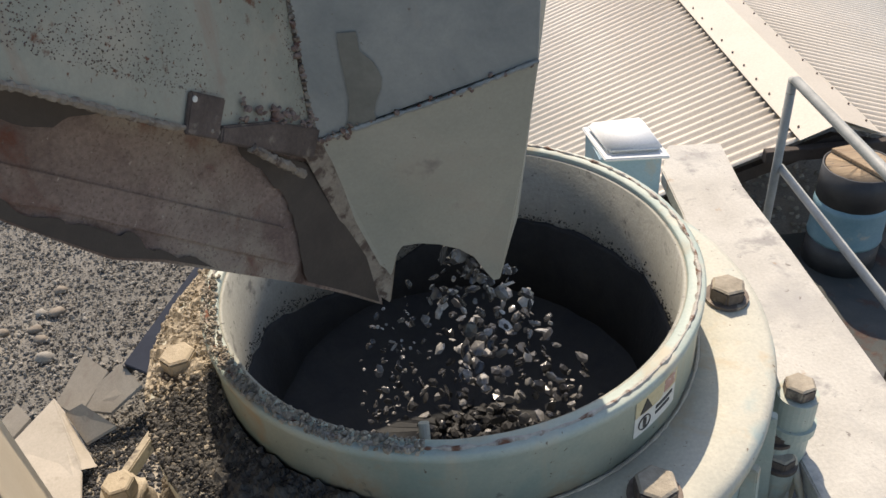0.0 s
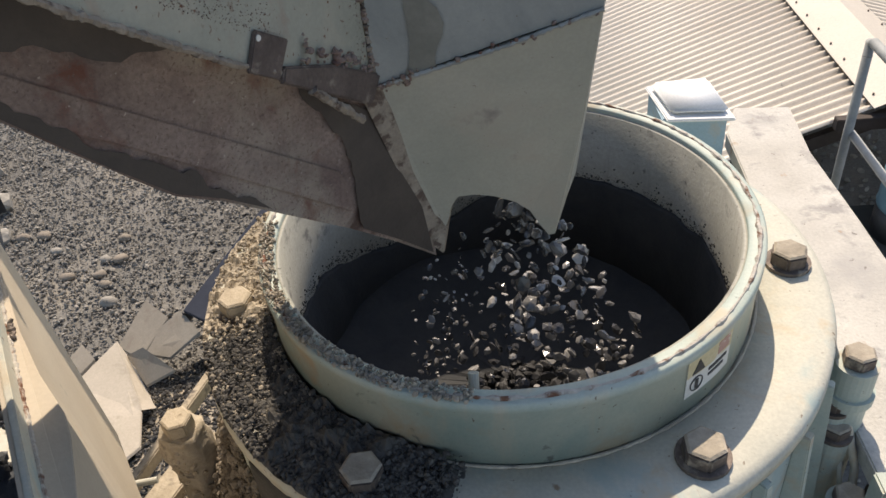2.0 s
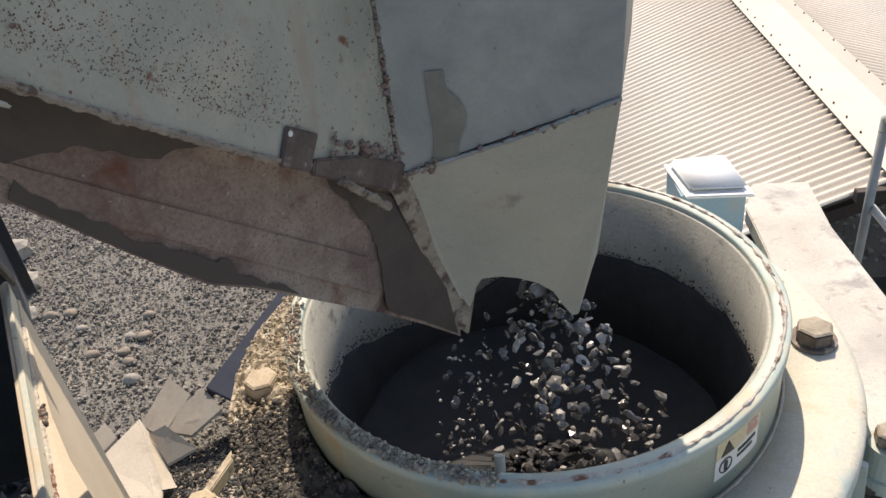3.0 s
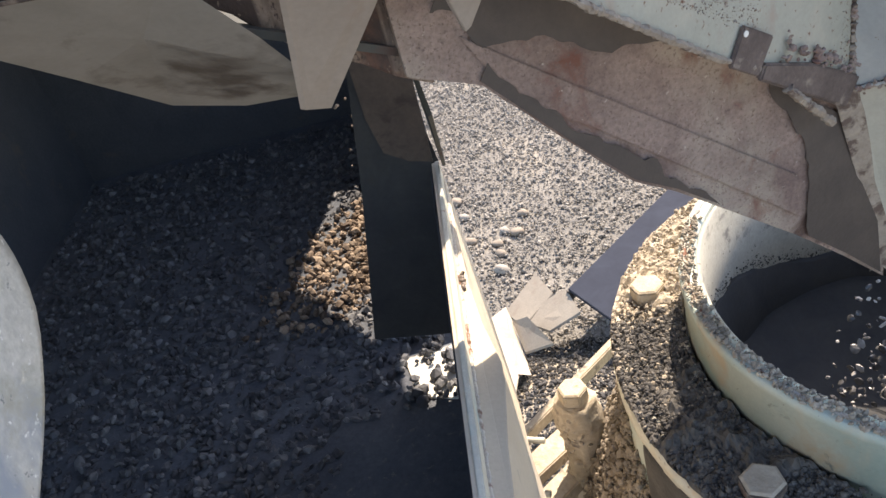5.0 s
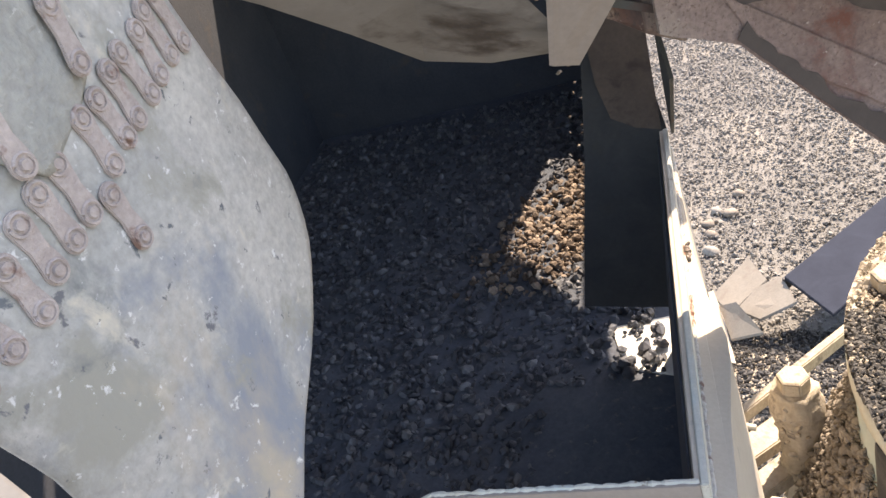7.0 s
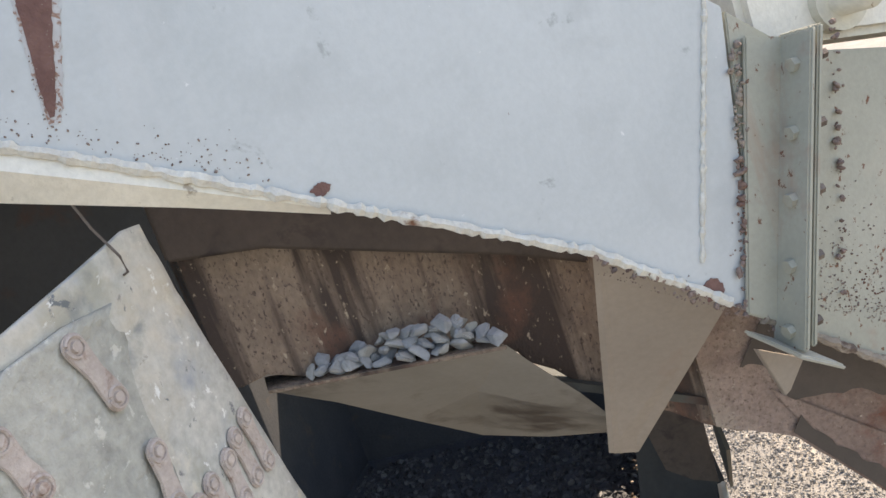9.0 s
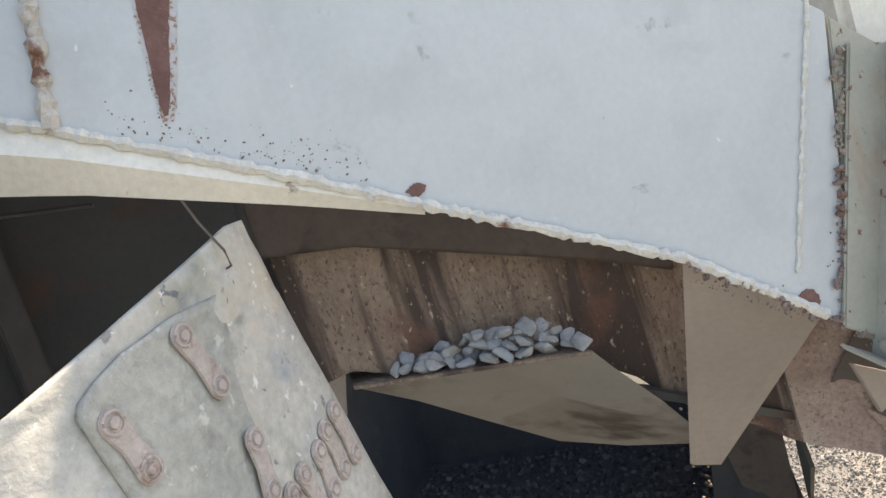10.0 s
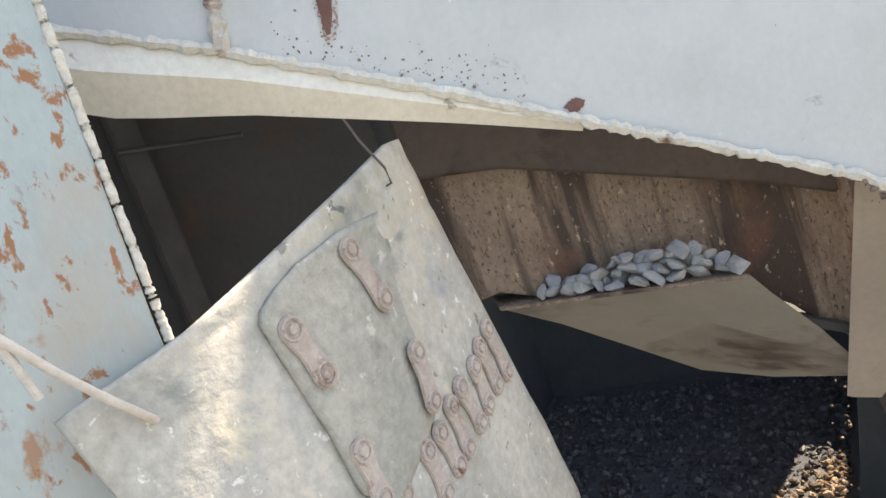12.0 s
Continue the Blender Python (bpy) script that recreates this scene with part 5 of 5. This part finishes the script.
part("rope_tail", tube([cam0 + 0.52 * Vector((-0.990, -0.10, 0.02)), cam0 + 0.53 * Vector((-0.997, -0.018, -0.080)), cam0 + 0.54 * Vector((-0.990, -0.006, -0.150))], 0.0030, 8), rope_mat, bpy.data.objects["rope"])

# ---- rusty plate beside the flap ----
ep, eq = Vector((-0.752, -1.690, 1.0)), Vector((-0.757, -1.672, 1.60))
ed = Vector((-0.16, -0.987, 0))
plate = part("rusty_plate", slab([ep, ep.lerp(eq, 0.45) + Vector((0.003, -0.006, 0)), eq, eq + ed * 1.0, ep + ed * 1.0], (-0.012, 0.002, 0), 0.001), blue_plate)
tagged(plate, "blue-grey steel plate with flaking rust", "plate")
part("cut_edge", tube(between(ep, eq, 200, 0.0002), 0.0036, 8, 0.10), weld_cream, plate, "rough flame-cut edge", True)
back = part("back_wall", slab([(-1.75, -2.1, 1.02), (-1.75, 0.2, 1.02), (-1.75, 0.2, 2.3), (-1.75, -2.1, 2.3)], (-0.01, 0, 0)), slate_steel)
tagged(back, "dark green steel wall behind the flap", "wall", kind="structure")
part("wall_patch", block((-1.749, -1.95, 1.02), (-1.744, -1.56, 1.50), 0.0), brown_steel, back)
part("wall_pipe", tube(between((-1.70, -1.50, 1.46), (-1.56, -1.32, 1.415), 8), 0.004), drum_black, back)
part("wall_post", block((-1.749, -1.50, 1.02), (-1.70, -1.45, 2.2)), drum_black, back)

# ---- walkway, rail, vent box ----
walk_plank = part("walkway_plank", slab([(1.145, -2.0, -0.46), (1.136, -0.1, -0.46), (1.125, 0.49, -0.46), (1.108, 0.89, -0.46), (1.135, 1.214, -0.46), (0.93, 1.235, -0.46), (0.855, 1.05, -0.46), (0.845, 0.75, -0.46), (0.81, 0.40, -0.46), (0.81, -2.0, -0.46)], (0, 0, -0.06), 0.004), plank_mat)
tagged(walk_plank, "dusty steel walkway plank with scuffs and stains", "walkway")
rail = thing("handrail", (1.32, 1.08, -1.0), "grey painted tube handrail with two rails", "handrail")
for y in (1.085, -0.9):
    part("post", rod((1.32, y, -1.2), (1.32, y, -0.145), 0.017, 16), rail_mat, rail, "", True)
part("top_rail", tube([(1.32, 1.085, -0.20), (1.32, 1.085, -0.15), (1.32, 1.06, -0.142), (1.32, -2.0, -0.142)], 0.018, 14), rail_mat, rail, "", True)
part("mid_rail", rod((1.335, 1.085, -0.52), (1.345, -2.0, -0.52), 0.016, 14), rail_mat, rail, "", True)
vent = thing("vent_box", (0.70, 1.03, -0.6), "pale blue steel vent box with a white lid", "box")
part("body", slab([(0.585, 0.935, -0.315), (0.81, 0.925, -0.315), (0.80, 1.15, -0.315), (0.575, 1.15, -0.315)], (0, 0, -0.55), 0.004), blue_box, vent)
part("lid", slab([(0.598, 0.913, -0.318), (0.830, 0.893, -0.318), (0.806, 1.180, -0.318), (0.564, 1.172, -0.318)], (0, 0, 0.012), 0.004), white_lid, vent, "white lid rim")
part("lid_top", slab([(0.615, 0.94, -0.306), (0.812, 0.925, -0.306), (0.79, 1.160, -0.306), (0.582, 1.155, -0.306)], (0, 0, 0.030), 0.012), white_lid, vent, "white raised lid", True)
for y, x in ((1.2, 1.0),):
    part("deck_beam", block((0.95, -1.5, -0.66), (1.05, 1.1, -0.522), 0.004), dark_steel, walk_plank)

# ---- shed roof ----
shed = thing("shed", (2.2, 4.5, G), "low shed with a pale corrugated metal roof", "shed")


def corrugated(x0, z0, x1, z1, y0, y1, pitch=0.083, amp=0.015):
    bm = bmesh.new()
    n = int((y1 - y0) / pitch * 8)
    rows = []
    for i in range(n + 1):
        y = y0 + (y1 - y0) * i / n
        h = amp * math.sin(2 * math.pi * (y - y0) / pitch)
        rows.append([bm.verts.new(v) for v in ((x0, y, z0 + h), (x1, y, z1 + h), (x1, y, z1 + h - 0.002), (x0, y, z0 + h - 0.002))])
    for p, q in zip(rows, rows[1:]):
        for j in range(4):
            bm.faces.new((p[j], q[j], q[(j + 1) % 4], p[(j + 1) % 4]))
    return bm


part("roof_sheet", corrugated(2.42, -1.27, 0.35, -2.05, 2.66, 7.6), roof_mat, shed, "sunlit corrugated sheet", True)
part("roof_sheet", corrugated(2.42, -1.27, 5.2, -2.15, 2.66, 7.6), roof_mat, shed, "", True)
part("ridge_cap", slab([(2.20, 2.62, -1.325), (2.45, 2.62, -1.222), (2.70, 2.62, -1.330), (2.70, 2.62, -1.334), (2.45, 2.62, -1.227), (2.20, 2.62, -1.329)], (0, 5.0, 0)), ridge_mat, shed, "pale folded ridge cap")
for i in range(20):
    for x, z in ((2.24, -1.303), (2.66, -1.306)):
        part("roof_screw", rod((x, 2.75 + 0.235 * i, z - 0.006), (x, 2.75 + 0.235 * i, z + 0.006), 0.007, 6), hex_mat, shed)
for x in (0.7, 4.75):
    for y in (2.85, 7.2):
        part("post", block((x, y, G), (x + 0.10, y + 0.10, -2.02), 0.004), brown_steel, shed)
part("back_wall", block((0.6, 7.3, G), (4.9, 7.4, -2.12), 0.0), dark_steel, shed)
part("verge_beam", slab([(2.45, 2.70, -1.36), (5.0, 2.70, -2.05), (5.0, 2.70, -2.14), (2.45, 2.70, -1.45), (0.7, 2.70, -2.10), (0.7, 2.70, -2.0)], (0, 0.05, 0)), brown_steel, shed, "brown verge beam")

# ---- drum and clutter beyond the rail ----
DX, DY, DT = 2.42, 2.30, -1.345
drum = thing("oil_drum", (DX, DY, DT - 0.66), "small black and blue steel drum, dented and dusty", "drum")
rd = 0.205


def drum_band(name, prof, material, label=""):
    bm = lathe(prof, 40, 0.003)
    bmesh.ops.translate(bm, verts=bm.verts[:], vec=(DX, DY, 0))
    part(name, bm, material, drum, label, True)


drum_band("wooden_lid", [(0.0, DT + 0.002), (rd - 0.016, DT + 0.002), (rd - 0.016, DT + 0.010), (0.0, DT + 0.010)], wood, "weathered wooden lid")
drum_band("upper_shell", [(0.0, DT), (rd - 0.012, DT), (rd - 0.010, DT + 0.012), (rd, DT + 0.012), (rd, DT - 0.20), (0.0, DT - 0.20)], drum_black, "black upper band")
drum_band("mid_shell", [(0.0, DT - 0.20), (rd, DT - 0.20), (rd + 0.005, DT - 0.24), (rd, DT - 0.27), (rd, DT - 0.42), (rd + 0.005, DT - 0.45), (rd, DT - 0.47), (0.0, DT - 0.47)], drum_blue, "faded blue middle band")
drum_band("lower_shell", [(0.0, DT - 0.47), (rd, DT - 0.47), (rd, DT - 0.66), (0.0, DT - 0.66)], drum_black)
bd = part("wooden_board", slab([(DX - 0.10, DY + 0.17, DT + 0.014), (DX + 0.06, DY + 0.20, DT + 0.014), (DX + 0.20, DY - 0.16, DT + 0.014), (DX + 0.04, DY - 0.20, DT + 0.014)], (0, 0, 0.022), 0.003), wood)
tagged(bd, "weathered wooden board lying on the drum", "board")
stand = thing("drum_stand", (2.3, 1.9, G), "dark steel platform under the drum", "platform")
part("deck", block((1.75, 0.5, DT - 0.72), (2.75, 2.6, DT - 0.662), 0.004), dark_steel, stand)
for x, y in ((1.8, 0.55), (2.65, 0.55), (1.8, 2.45), (2.65, 2.45)):
    part("leg", block((x, y, G), (x + 0.07, y + 0.07, DT - 0.72), 0.003), dark_steel, stand)
part("side_rail", slab([(2.02, 2.10, DT - 0.60), (2.08, 2.10, DT - 0.60), (2.22, 1.0, DT - 0.60), (2.14, 1.0, DT - 0.60)], (0, 0, -0.06), 0.004), drum_black, stand)
xb = part("cross_beam", block((2.0, 2.60, -1.46), (3.4, 2.66, -1.38), 0.004), brown_steel)
tagged(xb, "brown steel cross beam in front of the shed", "beam")
pole = part("brown_post", block((1.98, 0.93, G), (2.05, 1.00, -1.15), 0.006), brown_steel)
tagged(pole, "dark brown steel post beside the platform", "post")

# ---- yard: conveyor, boards, gravel ----
conv = thing("belt_conveyor", (-2.2, 4.0, G), "dark blue conveyor belt running under the crusher", "conveyor")
part("belt", slab([(-2.49, 2.96, -2.9), (-2.02, 2.66, -2.9), (-1.05, 6.2, -2.9), (-1.60, 6.2, -2.9)], (0, 0, -0.03), 0.004), belt_mat, conv)
part("frame_rail", slab([(-2.515, 2.97, -2.93), (-2.48, 2.95, -2.93), (-1.59, 6.2, -2.93), (-1.625, 6.2, -2.93)], (0, 0, -0.10), 0.004), drum_black, conv)
for y in (3.9, 5.6):
    part("leg", block((-2.46 + 0.275 * (y - 3), y, G), (-2.40 + 0.275 * (y - 3), y + 0.06, -3.0), 0.003), dark_steel, conv)
boards = [([(-2.907, 3.222, -3.0), (-2.652, 3.0, -3.0), (-2.835, 2.70, -3.15), (-3.061, 2.854, -3.15)], "tilted beige sheet board"),
          ([(-2.538, 3.019, -2.95), (-2.323, 2.763, -2.95), (-2.567, 2.654, -3.1), (-2.95, 2.80, -3.16)], "beige board dusted with grit"),
          ([(-2.887, 2.649, -3.05), (-2.718, 2.618, -2.94), (-2.401, 2.369, -2.94), (-2.668, 2.378, -3.1)], "brown bent sheet board"),
          ([(-3.296, 2.797, -3.05), (-3.132, 2.626, -3.05), (-3.256, 2.45, -3.1), (-3.42, 2.60, -3.1)], "small beige board leaning on the gravel"),
          ([(-2.976, 2.73, -2.98), (-3.204, 2.366, -3.05), (-3.30, 2.20, -3.1), (-2.70, 1.60, -3.1), (-2.536, 1.818, -3.1), (-2.617, 2.119, -3.08)], "large sunlit cream board")]
for pts, lab in boards:
    tagged(part("sheet_board", slab(pts, (0.01, -0.01, -0.015), 0.002), board_mat if "cream" in lab else tan_board_mat), lab, "board", "boards beside the conveyor")
part("fold", slab([(-2.976, 2.73, -2.978), (-2.617, 2.119, -3.078), (-2.567, 2.204, -3.16), (-2.86, 2.62, -3.10)], (0.008, 0.004, 0)), board_mat, bpy.data.objects["sheet_board.004"])
rng = np.random.default_rng(31)
n = 75000
x, y = rng.uniform(-7.5, -1.6, n), rng.uniform(2.2, 9.0, n)
c = np.column_stack([x, y, G + 0.006 + 0.024 * rng.random(n)])
tagged(part("yard_gravel", stone_mass(c, 0.006 + 0.020 * rng.random(n) ** 4.5, 32), gravel_mat), "loose grey gravel covering the yard", "gravel", kind="stuff")
n = 5000
x, y = rng.uniform(0.5, 5.0, n), rng.uniform(0.8, 12.5, n)
c = np.column_stack([x, y, G + 0.004 + 0.012 * rng.random(n)])
tagged(part("yard_gravel", stone_mass(c, 0.016 + 0.024 * rng.random(n) ** 2.2, 33), gravel_mat), "loose grey gravel round the shed", "gravel", kind="stuff")
n = 11000
r, a = 1.1 * np.sqrt(rng.random(n)), rng.uniform(0, 2 * math.pi, n)
c = np.column_stack([-2.05 + r * np.cos(a), 1.75 + 1.1 * r * np.sin(a), -3.38 + 0.42 * (1 - r / 1.1) + 0.02 * rng.random(n)])
bm = bmesh.new()
bmesh.ops.create_cone(bm, cap_ends=True, segments=40, radius1=1.15, radius2=0.02, depth=0.44, matrix=Matrix.Translation((-2.05, 1.75, G + 0.215)))
tagged(part("spill_mound", bm, grit, None), "dark mound of spilled wet grit", "mound")
tagged(part("spill_stones", stone_mass(c, 0.006 + 0.018 * rng.random(n) ** 2.5, 34), dark_grit), "wet dark stones spilled beside the conveyor", "stones", kind="stuff")
cob = []
for i, (x, y, s) in enumerate(((-3.67, 4.60, 0.055), (-3.60, 4.26, 0.06), (-3.50, 3.65, 0.065), (-4.04, 4.04, 0.06), (-4.53, 4.71, 0.06), (-3.75, 4.28, 0.05), (-3.72, 4.05, 0.05), (-3.62, 3.9, 0.05), (-4.3, 4.45, 0.05), (-4.4, 3.9, 0.05), (-4.75, 4.7, 0.06))):
    ob = part("cobble", pebble(i + 20, s), tan_stone if i % 3 < 2 else gravel_mat, None, smooth=True)
    ob.location = (x, y, G + s * 0.5)
    tagged(ob, "pale tan cobble lying on the gravel", "stone", "cobbles on the gravel")
for i, (x, y, s) in enumerate(((-5.3, 5.25, 0.28), (-5.0, 4.7, 0.18), (-5.75, 5.9, 0.3))):
    ob = part("dirt_clod", pebble(i + 40, s * 0.62), gravel_mat, None)
    ob.location = (x, y, G + s * 0.3)
    tagged(ob, "rough grey-tan clod lying on the gravel", "clod", "clods")
